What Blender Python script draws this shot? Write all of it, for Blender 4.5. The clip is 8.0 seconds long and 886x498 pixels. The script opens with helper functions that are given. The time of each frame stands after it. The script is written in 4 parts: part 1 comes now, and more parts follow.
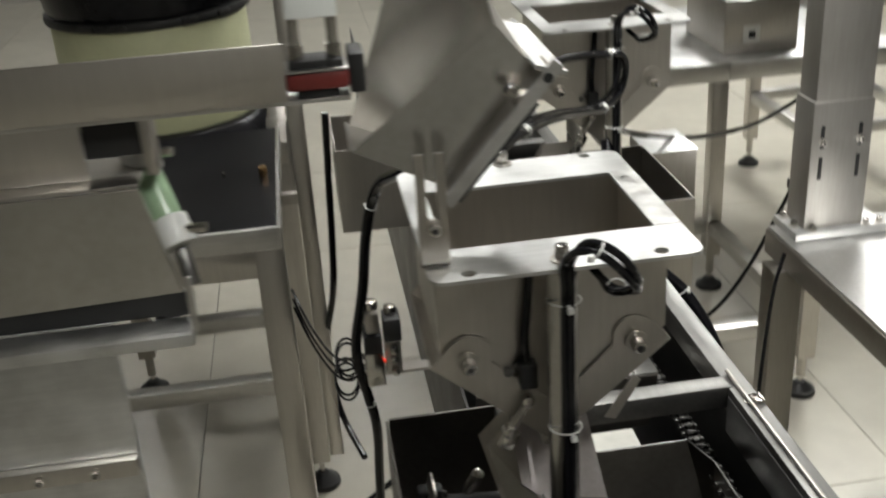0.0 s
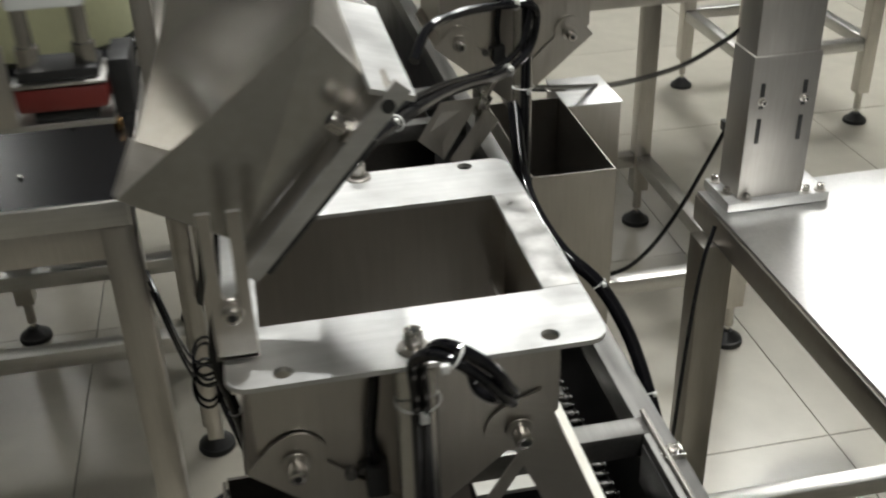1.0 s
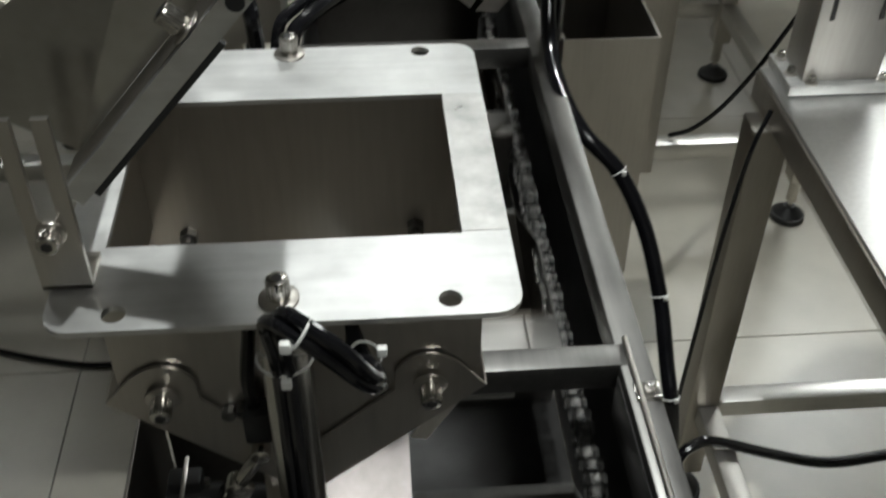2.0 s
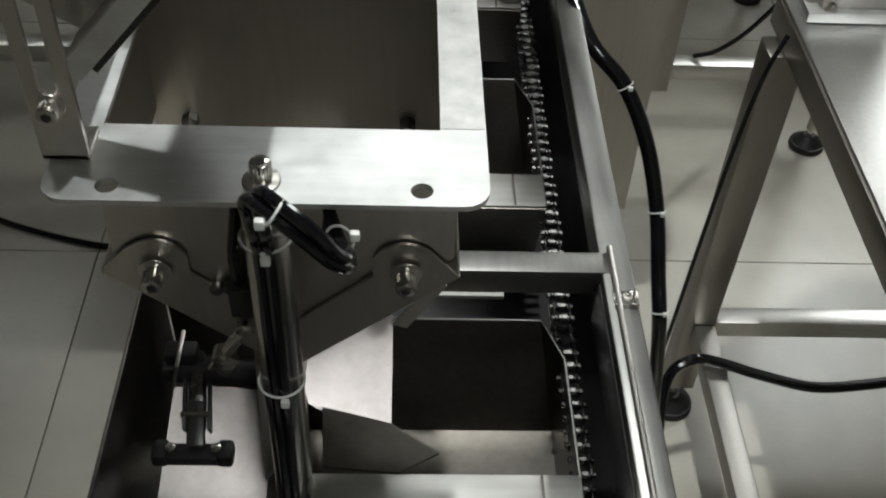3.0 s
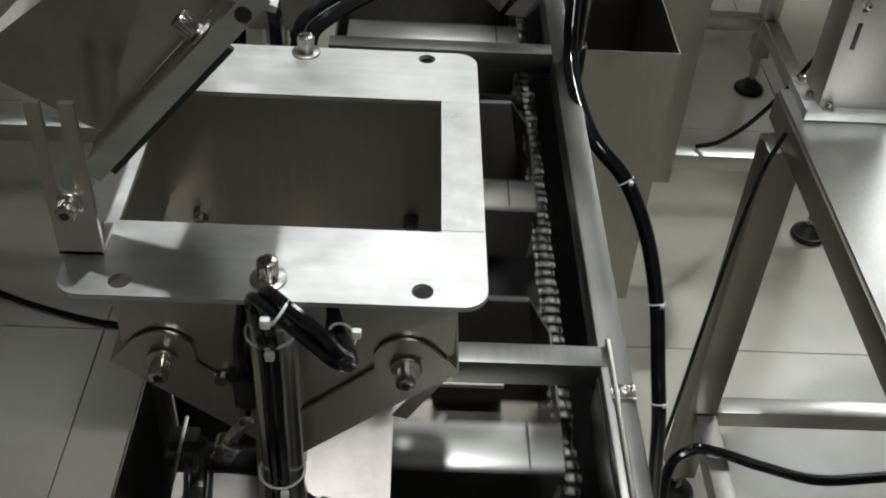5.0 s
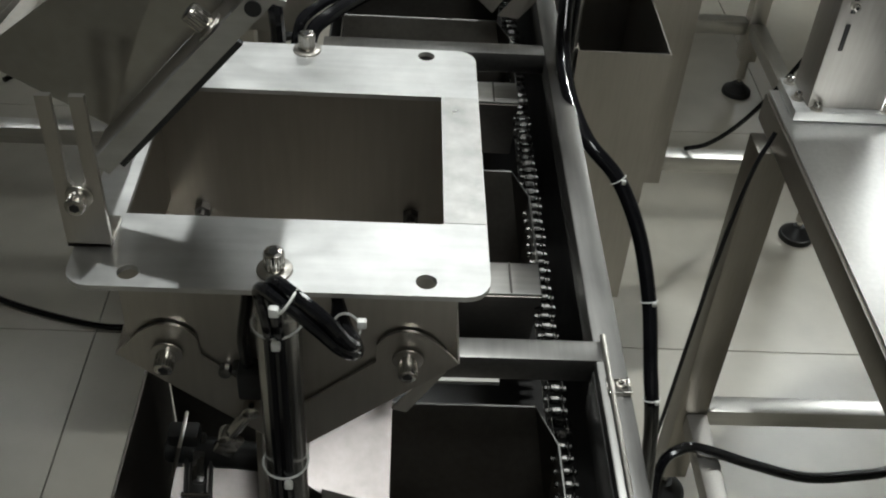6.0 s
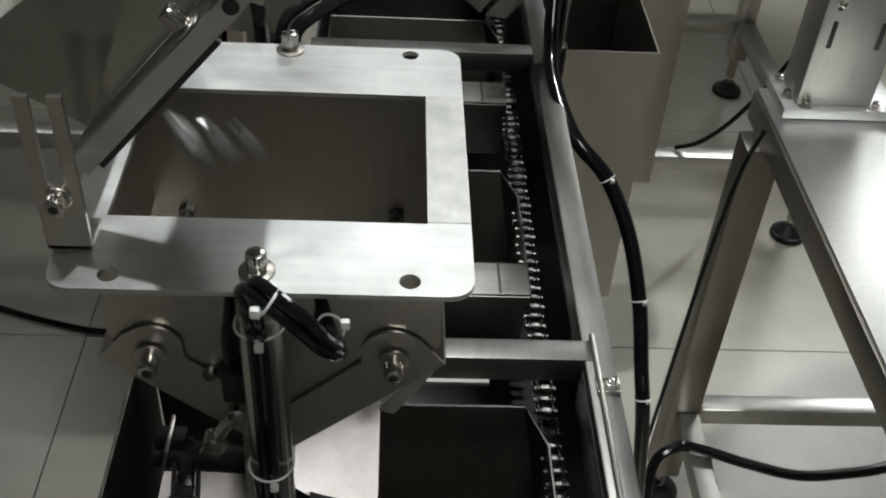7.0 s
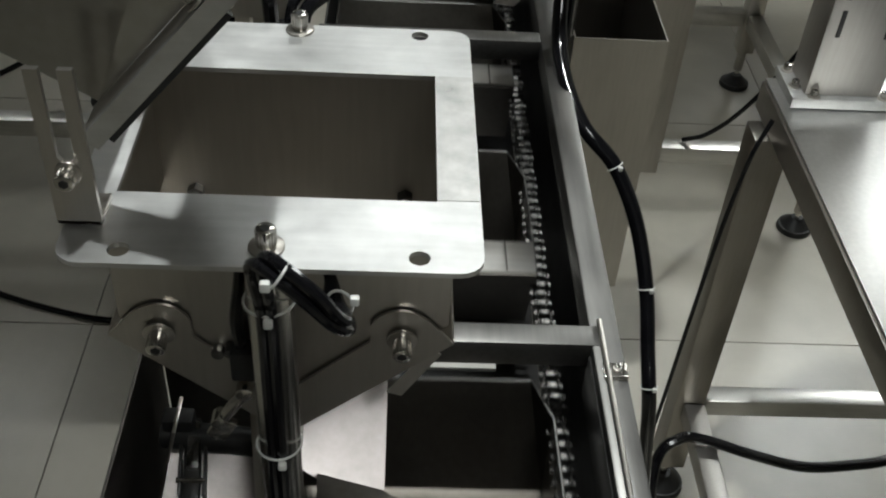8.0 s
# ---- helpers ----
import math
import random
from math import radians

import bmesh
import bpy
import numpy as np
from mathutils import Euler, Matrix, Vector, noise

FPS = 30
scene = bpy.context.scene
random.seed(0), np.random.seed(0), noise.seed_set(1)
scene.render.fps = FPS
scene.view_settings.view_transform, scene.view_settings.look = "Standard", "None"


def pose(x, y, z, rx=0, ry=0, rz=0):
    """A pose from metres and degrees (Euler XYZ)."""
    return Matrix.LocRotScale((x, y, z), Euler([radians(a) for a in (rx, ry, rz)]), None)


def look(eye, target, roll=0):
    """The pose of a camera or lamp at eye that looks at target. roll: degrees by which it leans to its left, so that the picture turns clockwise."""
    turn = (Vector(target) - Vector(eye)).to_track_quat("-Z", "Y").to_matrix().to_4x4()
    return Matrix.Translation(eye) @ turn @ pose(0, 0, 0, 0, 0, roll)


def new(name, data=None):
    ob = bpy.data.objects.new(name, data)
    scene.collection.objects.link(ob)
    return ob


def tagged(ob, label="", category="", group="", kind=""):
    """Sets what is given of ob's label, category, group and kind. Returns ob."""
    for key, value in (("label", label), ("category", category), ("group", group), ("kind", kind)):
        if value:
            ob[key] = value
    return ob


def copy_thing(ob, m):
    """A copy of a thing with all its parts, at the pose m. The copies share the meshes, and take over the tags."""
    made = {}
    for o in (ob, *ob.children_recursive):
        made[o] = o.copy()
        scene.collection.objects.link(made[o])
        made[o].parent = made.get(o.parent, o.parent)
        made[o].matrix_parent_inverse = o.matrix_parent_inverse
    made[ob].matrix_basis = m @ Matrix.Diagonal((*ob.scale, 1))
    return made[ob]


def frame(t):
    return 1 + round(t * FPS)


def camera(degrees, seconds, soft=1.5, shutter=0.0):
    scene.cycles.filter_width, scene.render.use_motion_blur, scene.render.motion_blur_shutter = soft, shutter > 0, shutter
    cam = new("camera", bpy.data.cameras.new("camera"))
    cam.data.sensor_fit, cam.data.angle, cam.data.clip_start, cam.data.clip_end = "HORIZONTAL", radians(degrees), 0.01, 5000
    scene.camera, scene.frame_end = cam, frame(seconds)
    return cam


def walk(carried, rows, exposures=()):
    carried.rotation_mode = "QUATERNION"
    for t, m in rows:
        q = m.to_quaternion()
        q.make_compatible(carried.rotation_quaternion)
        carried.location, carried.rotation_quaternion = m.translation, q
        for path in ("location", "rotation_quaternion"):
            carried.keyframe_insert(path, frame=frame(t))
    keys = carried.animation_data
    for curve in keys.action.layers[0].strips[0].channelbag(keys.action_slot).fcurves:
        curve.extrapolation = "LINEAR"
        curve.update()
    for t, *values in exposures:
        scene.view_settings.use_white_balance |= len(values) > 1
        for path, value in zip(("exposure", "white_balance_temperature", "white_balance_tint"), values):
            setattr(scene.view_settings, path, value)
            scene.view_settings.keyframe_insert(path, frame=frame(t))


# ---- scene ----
cam = camera(45.7, 8.0, soft=2.0, shutter=0.5)
PATH = [
    (0, (-0.247, -0.703, 1.508), (-0.029, 1.1, 0.67), -3.8),
    (0.2, (-0.203, -0.65, 1.513), (-0.005, 1.119, 0.601), -5.1),
    (0.5, (-0.192, -0.581, 1.509), (0.089, 1.161, 0.567), -3.1),
    (1, (-0.147, -0.481, 1.502), (0.17, 1.214, 0.489), -1.8),
    (1.5, (-0.074, -0.406, 1.479), (0.219, 1.217, 0.349), 1.1),
    (2, (-0.041, -0.369, 1.485), (0.092, 1.15, 0.191), 0.7),
    (2.2, (-0.036, -0.371, 1.488), (0.067, 1.117, 0.155), 1.2),
    (3.3, (-0.017, -0.4, 1.507), (0.07, 0.996, 0.077), 4.1),
    (3.5, (-0.017, -0.397, 1.513), (0.07, 1.014, 0.098), 4.4),
    (4, (-0.012, -0.398, 1.521), (0.065, 1.066, 0.16), 3.8),
    (4.5, (-0.013, -0.398, 1.519), (0.051, 1.098, 0.193), 3.7),
    (6, (-0.025, -0.413, 1.52), (0.068, 1.099, 0.215), 4.3),
    (6.5, (-0.022, -0.413, 1.519), (0.078, 1.104, 0.22), 4.1),
    (7, (-0.02, -0.411, 1.517), (0.085, 1.103, 0.215), 4.1),
    (7.5, (-0.019, -0.41, 1.514), (0.086, 1.102, 0.21), 4.2),
    (8, (-0.022, -0.416, 1.51), (0.074, 1.092, 0.2), 4.2),
]
walk(cam, [(t, look(eye, target, roll)) for t, eye, target, roll in PATH], [(0, -0.20, 6450, 8), (1.0, -0.58, 6400, 8), (1.5, -0.82, 6280, 7), (2.0, -1.0, 6220, 5), (3.5, -1.04, 6200, 5), (6.0, -1.07, 6200, 5), (8.0, -1.09, 6200, 5)])


# ---- light ----
def world_light():
    w = bpy.data.worlds.new("room_air")
    scene.world = w
    w.use_nodes = True
    bg = w.node_tree.nodes["Background"]
    bg.inputs[0].default_value = (0.9, 0.88, 0.84, 1)
    bg.inputs[1].default_value = 0.25


world_light()


# ---- materials ----
def material(name, base, rough=0.5, metal=0.0, grain=None, spots=None, bump=0.0, bump_scale=200.0, stretch=(1, 1, 1), rough_var=0.0, emit=None, coat=0.0, rand=0.0, spec=0.5):
    """Principled material. grain: (scale, amount) fine variation; spots: (scale, amount) broad stains; stretch: grain direction."""
    m = bpy.data.materials.new(name)
    m.use_nodes = True
    nt = m.node_tree
    n, l = nt.nodes, nt.links
    p = n["Principled BSDF"]
    p.inputs["Base Color"].default_value = (*base, 1)
    p.inputs["Roughness"].default_value = rough
    p.inputs["Metallic"].default_value = metal
    p.inputs["Specular IOR Level"].default_value = spec
    p.inputs["Coat Weight"].default_value = coat
    if emit:
        p.inputs["Emission Color"].default_value = (*emit[0], 1)
        p.inputs["Emission Strength"].default_value = emit[1]
    tex = n.new("ShaderNodeTexCoord")
    mp = n.new("ShaderNodeMapping")
    mp.inputs["Scale"].default_value = stretch
    l.new(tex.outputs["Object"], mp.inputs["Vector"])
    fine = n.new("ShaderNodeTexNoise")
    fine.inputs["Scale"].default_value = grain[0] if grain else bump_scale
    fine.inputs["Detail"].default_value = 4
    l.new(mp.outputs[0], fine.inputs["Vector"])
    broad = n.new("ShaderNodeTexNoise")
    broad.inputs["Scale"].default_value = spots[0] if spots else 6
    broad.inputs["Detail"].default_value = 5
    broad.inputs["Roughness"].default_value = 0.6
    l.new(tex.outputs["Object"], broad.inputs["Vector"])
    value = None

    def ranged(node, amount):
        r = n.new("ShaderNodeMapRange")
        r.inputs["From Min"].default_value, r.inputs["From Max"].default_value = 0.3, 0.7
        r.inputs["To Min"].default_value, r.inputs["To Max"].default_value = 1 - amount, 1 + amount
        l.new(node.outputs[0], r.inputs["Value"])
        return r

    for node, spec_ in ((fine, grain), (broad, spots)):
        if spec_:
            r = ranged(node, spec_[1])
            if value is None:
                value = r.outputs[0]
            else:
                mul = n.new("ShaderNodeMath")
                mul.operation = "MULTIPLY"
                l.new(value, mul.inputs[0])
                l.new(r.outputs[0], mul.inputs[1])
                value = mul.outputs[0]
    if rand:
        info = n.new("ShaderNodeObjectInfo")
        r = n.new("ShaderNodeMapRange")
        r.inputs["To Min"].default_value, r.inputs["To Max"].default_value = 1 - rand, 1 + rand
        l.new(info.outputs["Random"], r.inputs["Value"])
        if value is None:
            value = r.outputs[0]
        else:
            mul = n.new("ShaderNodeMath")
            mul.operation = "MULTIPLY"
            l.new(value, mul.inputs[0])
            l.new(r.outputs[0], mul.inputs[1])
            value = mul.outputs[0]
    if value is not None:
        hsv = n.new("ShaderNodeHueSaturation")
        hsv.inputs["Color"].default_value = (*base, 1)
        l.new(value, hsv.inputs["Value"])
        l.new(hsv.outputs[0], p.inputs["Base Color"])
    if rough_var:
        r = n.new("ShaderNodeMapRange")
        r.inputs["From Min"].default_value, r.inputs["From Max"].default_value = 0.3, 0.7
        r.inputs["To Min"].default_value, r.inputs["To Max"].default_value = max(rough - rough_var, 0.02), rough + rough_var
        l.new(broad.outputs[0], r.inputs["Value"])
        l.new(r.outputs[0], p.inputs["Roughness"])
    if bump:
        b = n.new("ShaderNodeBump")
        b.inputs["Strength"].default_value = bump
        b.inputs["Distance"].default_value = 0.002
        l.new(fine.outputs[0], b.inputs["Height"])
        l.new(b.outputs[0], p.inputs["Normal"])
    return m


STEEL = material("brushed_steel", (0.55, 0.54, 0.515), 0.36, 1.0, grain=(220, 0.06), spots=(9, 0.10), bump=0.03, stretch=(0.06, 1, 1), rough_var=0.03)
STEEL_Y = material("brushed_steel_lengthwise", (0.55, 0.54, 0.515), 0.36, 1.0, grain=(220, 0.06), spots=(9, 0.10), bump=0.03, stretch=(1, 0.06, 1), rough_var=0.03)
SATIN = material("satin_steel", (0.52, 0.495, 0.455), 0.32, 1.0, grain=(260, 0.04), spots=(5, 0.08), bump=0.015, stretch=(1, 1, 0.08), rough_var=0.03)
PLATE = material("ground_steel_plate", (0.64, 0.64, 0.63), 0.41, 1.0, grain=(180, 0.06), spots=(16, 0.20), bump=0.05, stretch=(0.1, 1, 1), rough_var=0.10)
WELD = material("weld_ground_steel", (0.50, 0.495, 0.48), 0.40, 1.0, grain=(90, 0.10), spots=(42, 0.26), bump=0.10, rough_var=0.14)
CHROME = material("bright_steel", (0.56, 0.54, 0.505), 0.20, 1.0, grain=(90, 0.08), spots=(30, 0.12))
FRAME = material("brown_tinted_steel_tube", (0.31, 0.29, 0.262), 0.34, 1.0, grain=(260, 0.04), spots=(5, 0.10), bump=0.015, stretch=(1, 1, 0.08), rough_var=0.03)
POST = material("matt_steel_post", (0.40, 0.385, 0.36), 0.46, 1.0, grain=(260, 0.04), spots=(5, 0.10), stretch=(1, 1, 0.08), rough_var=0.03)
POLISHED = material("polished_steel_sheet", (0.60, 0.585, 0.555), 0.24, 1.0, grain=(160, 0.05), spots=(8, 0.10), bump=0.03, rough_var=0.06)
RAIL = material("worn_steel_rail", (0.19, 0.186, 0.178), 0.42, 1.0, grain=(220, 0.08), spots=(9, 0.14), bump=0.05, stretch=(1, 0.06, 1), rough_var=0.08)
# steel with the dark reflections of the trough put into its base colour
DARKENED = material("darkened_steel_sheet", (0.135, 0.125, 0.112), 0.34, 1.0, grain=(160, 0.08), spots=(12, 0.15), bump=0.03, rough_var=0.04)
# greasy steel, its base also darkened for the shade inside the trough
GREASY_SHADED = material("greasy_shaded_chain_steel", (0.10, 0.097, 0.093), 0.26, 1.0, grain=(200, 0.25), spots=(60, 0.35), rough_var=0.12)
# near black: dark small parts, and the trough's inner shade put into colour
DARK = material("dark_panel_and_trough_shade", (0.035, 0.034, 0.033), 0.35, 0.3, grain=(60, 0.15), spots=(9, 0.25), rough_var=0.08)
# black rubber and plastic; also the painted shade inside holes and slots
BLACK = material("black_rubber_and_hole_shade", (0.012, 0.012, 0.012), 0.5, 0.0, grain=(90, 0.2), bump=0.08)
CABLE = material("black_cable_sheath", (0.005, 0.005, 0.006), 0.13, 0.0, grain=(60, 0.2), bump=0.04, spec=0.45)
TIE = material("white_nylon", (0.62, 0.62, 0.59), 0.4, 0.0, grain=(60, 0.05))
NYLON = material("aged_nylon", (0.46, 0.45, 0.41), 0.5, 0.0, grain=(60, 0.06), spots=(20, 0.08))
PAINT_BLACK = material("black_plastic_sheet", (0.010, 0.010, 0.012), 0.24, 0.0, grain=(60, 0.2), spots=(8, 0.3), spec=0.25)
RED = material("red_rubber_block", (0.13, 0.018, 0.014), 0.45, 0.0, grain=(70, 0.1), spots=(25, 0.15), bump=0.05)
GREEN = material("green_sight_glass", (0.30, 0.42, 0.27), 0.15, 0.0, grain=(40, 0.1))
CLEAR = material("clear_plastic", (0.75, 0.77, 0.74), 0.12, 0.0, grain=(40, 0.05))
BRASS = material("brass_fitting", (0.55, 0.35, 0.16), 0.25, 1.0, grain=(60, 0.1))
TILE = material("polished_cream_tile", (0.47, 0.445, 0.38), 0.28, 0.0, grain=(14, 0.04), spots=(3.2, 0.08), rand=0.03, spec=0.4)
GROUT = material("dark_grout", (0.16, 0.145, 0.12), 0.8, 0.0, grain=(60, 0.15))
CREAM = material("cream_paint", (0.66, 0.67, 0.43), 0.35, 0.0, grain=(60, 0.02), spots=(5, 0.06))
WALL = material("grey_wall_paint", (0.46, 0.45, 0.42), 0.7, 0.0, grain=(120, 0.02), spots=(1.5, 0.04), bump=0.05)
CEIL = material("grey_ceiling", (0.26, 0.26, 0.25), 0.8, 0.0, grain=(90, 0.02), spots=(1.5, 0.03))
LAMP = material("lamp_diffuser", (0.9, 0.9, 0.88), 0.5, 0.0, emit=((1.0, 0.985, 0.95), 38.0))
LED = material("red_indicator", (0.6, 0.02, 0.01), 0.4, 0.0, emit=((1, 0.08, 0.03), 0.6))
FROSTED = material("blasted_steel_sheet", (0.27, 0.245, 0.238), 0.33, 0.9, grain=(160, 0.05), spots=(16, 0.20), bump=0.02)
SHEET = material("bright_sheet_steel", (0.74, 0.735, 0.72), 0.34, 1.0, grain=(160, 0.04), spots=(6, 0.08), bump=0.02, rough_var=0.05)
FILM = material("clear_film_sachet", (0.20, 0.20, 0.19), 0.15, 0.0, grain=(60, 0.1))


# ---- mesh tools ----
def thing(name, at, label, category, group="", kind=""):
    ob = new(name)
    ob.location = at
    ob.empty_display_size = 0.05
    return tagged(ob, label, category, group, kind)


def root_of(ob):
    while ob.parent:
        ob = ob.parent
    return ob


def part(name, bm, mat, parent, label="", smooth=True, origin=None):
    """One mesh object under a thing or a part; bm is in world metres."""
    me = bpy.data.meshes.new(name)
    base = Vector(root_of(parent).location)
    off = base if origin is None else Vector(origin)
    bmesh.ops.translate(bm, verts=bm.verts, vec=-off)
    bmesh.ops.recalc_face_normals(bm, faces=bm.faces)
    bm.to_mesh(me)
    bm.free()
    me.materials.append(mat)
    ob = new(name, me)
    ob.parent = parent
    if origin is not None:
        ob.location = off - base
    if smooth:
        for f in me.polygons:
            f.use_smooth = True
        me.set_sharp_from_angle(angle=radians(32))
    if label:
        ob["label"] = label
    return ob


def solo(name, bm, mat, label, category, group="", kind="", smooth=True):
    """A thing that is one mesh."""
    me = bpy.data.meshes.new(name)
    lo = [min(v.co[i] for v in bm.verts) for i in range(3)]
    hi = [max(v.co[i] for v in bm.verts) for i in range(3)]
    at = Vector(((lo[0] + hi[0]) / 2, (lo[1] + hi[1]) / 2, lo[2]))
    bmesh.ops.translate(bm, verts=bm.verts, vec=-at)
    bmesh.ops.recalc_face_normals(bm, faces=bm.faces)
    bm.to_mesh(me)
    bm.free()
    me.materials.append(mat)
    ob = new(name, me)
    ob.location = at
    if smooth:
        for f in me.polygons:
            f.use_smooth = True
        me.set_sharp_from_angle(angle=radians(32))
    return tagged(ob, label, category, group, kind)


def box(x0, x1, y0, y1, z0, z1, bevel=0.0, bm=None, turn=None):
    """A box, its edges rounded; turn: a matrix about its centre."""
    out = bm or bmesh.new()
    tmp = bmesh.new()
    bmesh.ops.create_cube(tmp, size=1)
    c = Vector(((x0 + x1) / 2, (y0 + y1) / 2, (z0 + z1) / 2))
    bmesh.ops.scale(tmp, verts=tmp.verts, vec=(abs(x1 - x0), abs(y1 - y0), abs(z1 - z0)))
    if bevel:
        bmesh.ops.bevel(tmp, geom=tmp.edges[:], offset=bevel, segments=2, affect="EDGES", profile=0.5)
    if turn is not None:
        bmesh.ops.transform(tmp, matrix=turn, verts=tmp.verts)
    bmesh.ops.translate(tmp, verts=tmp.verts, vec=c)
    return merge(out, tmp)


def merge(out, tmp):
    me = bpy.data.meshes.new("tmp")
    tmp.to_mesh(me)
    tmp.free()
    out.from_mesh(me)
    bpy.data.meshes.remove(me)
    return out


def cyl(p0, p1, r, r1=None, n=20, bm=None, bevel=0.0):
    out = bm or bmesh.new()
    tmp = bmesh.new()
    p0, p1 = Vector(p0), Vector(p1)
    d = p1 - p0
    bmesh.ops.create_cone(tmp, cap_ends=True, segments=n, radius1=r, radius2=r if r1 is None else r1, depth=d.length)
    if bevel:
        rims = [e for e in tmp.edges if abs(e.verts[0].co.z - e.verts[1].co.z) < 1e-6]
        bmesh.ops.bevel(tmp, geom=rims, offset=bevel, segments=2, affect="EDGES", profile=0.5)
    m = Matrix.Translation((p0 + p1) / 2) @ d.to_track_quat("Z", "Y").to_matrix().to_4x4()
    bmesh.ops.transform(tmp, matrix=m, verts=tmp.verts)
    return merge(out, tmp)


def smooth_path(points, steps=8):
    """Catmull-Rom through the points."""
    p = [Vector(a) for a in points]
    p = [2 * p[0] - p[1]] + p + [2 * p[-1] - p[-2]]
    out = []
    for i in range(1, len(p) - 2):
        for k in range(steps):
            t = k / steps
            a, b, c, d = p[i - 1], p[i], p[i + 1], p[i + 2]
            out.append(0.5 * ((2 * b) + (c - a) * t + (2 * a - 5 * b + 4 * c - d) * t * t + (3 * b - a - 3 * c + d) * t ** 3))
    out.append(p[-2])
    return out


def hose(points, r, n=10, steps=8, bm=None, raw=False):
    """A round section swept along a smooth path."""
    out = bm or bmesh.new()
    path = [Vector(a) for a in points] if raw else smooth_path(points, steps)
    rings, side = [], None
    for i, c in enumerate(path):
        d = (path[min(i + 1, len(path) - 1)] - path[max(i - 1, 0)]).normalized()
        if side is None:
            side = d.orthogonal().normalized()
        side = (side - d * side.dot(d)).normalized()
        up = d.cross(side)
        rings.append([out.verts.new(c + r * (math.cos(2 * math.pi * k / n) * side + math.sin(2 * math.pi * k / n) * up)) for k in range(n)])
    for a, b in zip(rings, rings[1:]):
        for k in range(n):
            out.faces.new((a[k], a[(k + 1) % n], b[(k + 1) % n], b[k]))
    out.faces.new(rings[0])
    out.faces.new(rings[-1][::-1])
    return out


def sheet(pts, th, bm=None):
    """A flat polygon in space given thickness."""
    out = bm or bmesh.new()
    p = [Vector(a) for a in pts]
    nrm = Vector((0, 0, 0))
    for i in range(len(p)):
        nrm += p[i].cross(p[(i + 1) % len(p)])
    nrm.normalize()
    a = [out.verts.new(v + nrm * th / 2) for v in p]
    b = [out.verts.new(v - nrm * th / 2) for v in p]
    out.faces.new(a)
    out.faces.new(b[::-1])
    for i in range(len(p)):
        j = (i + 1) % len(p)
        out.faces.new((a[i], b[i], b[j], a[j]))
    return out


def arc(cx, cz, r, a0, a1, n=6):
    return [(cx + r * math.cos(radians(a0 + (a1 - a0) * k / n)), cz + r * math.sin(radians(a0 + (a1 - a0) * k / n))) for k in range(n + 1)]


def plate_with_holes(outer, holes, z0, z1):
    """A flat plate (xy outlines) with openings that go through it."""
    bm = bmesh.new()
    edges = []
    for loop in (outer, *holes):
        vs = [bm.verts.new((x, y, z1)) for x, y in loop]
        edges += [bm.edges.new((vs[i], vs[(i + 1) % len(vs)])) for i in range(len(vs))]
    bmesh.ops.triangle_fill(bm, edges=edges, use_beauty=True, use_dissolve=True)
    ext = bmesh.ops.extrude_face_region(bm, geom=bm.faces[:])
    bmesh.ops.translate(bm, verts=[g for g in ext["geom"] if isinstance(g, bmesh.types.BMVert)], vec=(0, 0, z0 - z1))
    return bm


def rounded(x0, x1, y0, y1, r, n=5):
    out = []
    for cx, cy, a in ((x1 - r, y1 - r, 0), (x0 + r, y1 - r, 90), (x0 + r, y0 + r, 180), (x1 - r, y0 + r, 270)):
        out += arc(cx, cy, r, a, a + 90, n)
    return out


def cap_screw(parent, at, axis, r=0.0045, h=0.009, washer=0.0082, name="bolt"):
    """A socket head screw with a washer, its head out along axis."""
    a, d = Vector(at), Vector(axis).normalized()
    bm = cyl(a + d * 0.0016, a + d * (0.0016 + h), r, n=18, bevel=0.0006)
    for k in range(18):
        q = d.to_track_quat("Z", "Y") @ Vector((math.cos(k * math.pi / 9), math.sin(k * math.pi / 9), 0))
        cyl(a + d * 0.003 + q * r, a + d * (0.0005 + h) + q * r, 0.0004, n=5, bm=bm)
    ob = part(name, bm, CHROME, parent)
    part("washer", cyl(a, a + d * 0.0015, washer, n=24, bevel=0.0004), SATIN, ob)
    # black hexagon on the solid head paints the shade of the socket recess
    part("socket", cyl(a + d * (0.0016 + h - 0.0005), a + d * (0.0018 + h), r * 0.55, n=6), BLACK, ob)
    return ob


def ring_tie(centre, axis, r, parent, knob=(0, 0, 0), name="cable_tie", wide=1.0):
    """A nylon tie round a bundle, with its locking head."""
    c, d = Vector(centre), Vector(axis).normalized()
    s = d.orthogonal().normalized() if wide == 1.0 else Vector((wide, 0, 0))
    u = d.cross(s.normalized())
    pts = [c + r * (math.cos(a) * s + math.sin(a) * u) for a in [2 * math.pi * k / 20 for k in range(21)]]
    bm = hose(pts, 0.0007, n=6, raw=True)
    if any(knob):
        k = Vector(knob)
        box(c.x + k.x - 0.0023, c.x + k.x + 0.0023, c.y + k.y - 0.0018, c.y + k.y + 0.0018, c.z + k.z - 0.0026, c.z + k.z + 0.0026, 0.0009, bm=bm)
    return part(name, bm, TIE, parent)


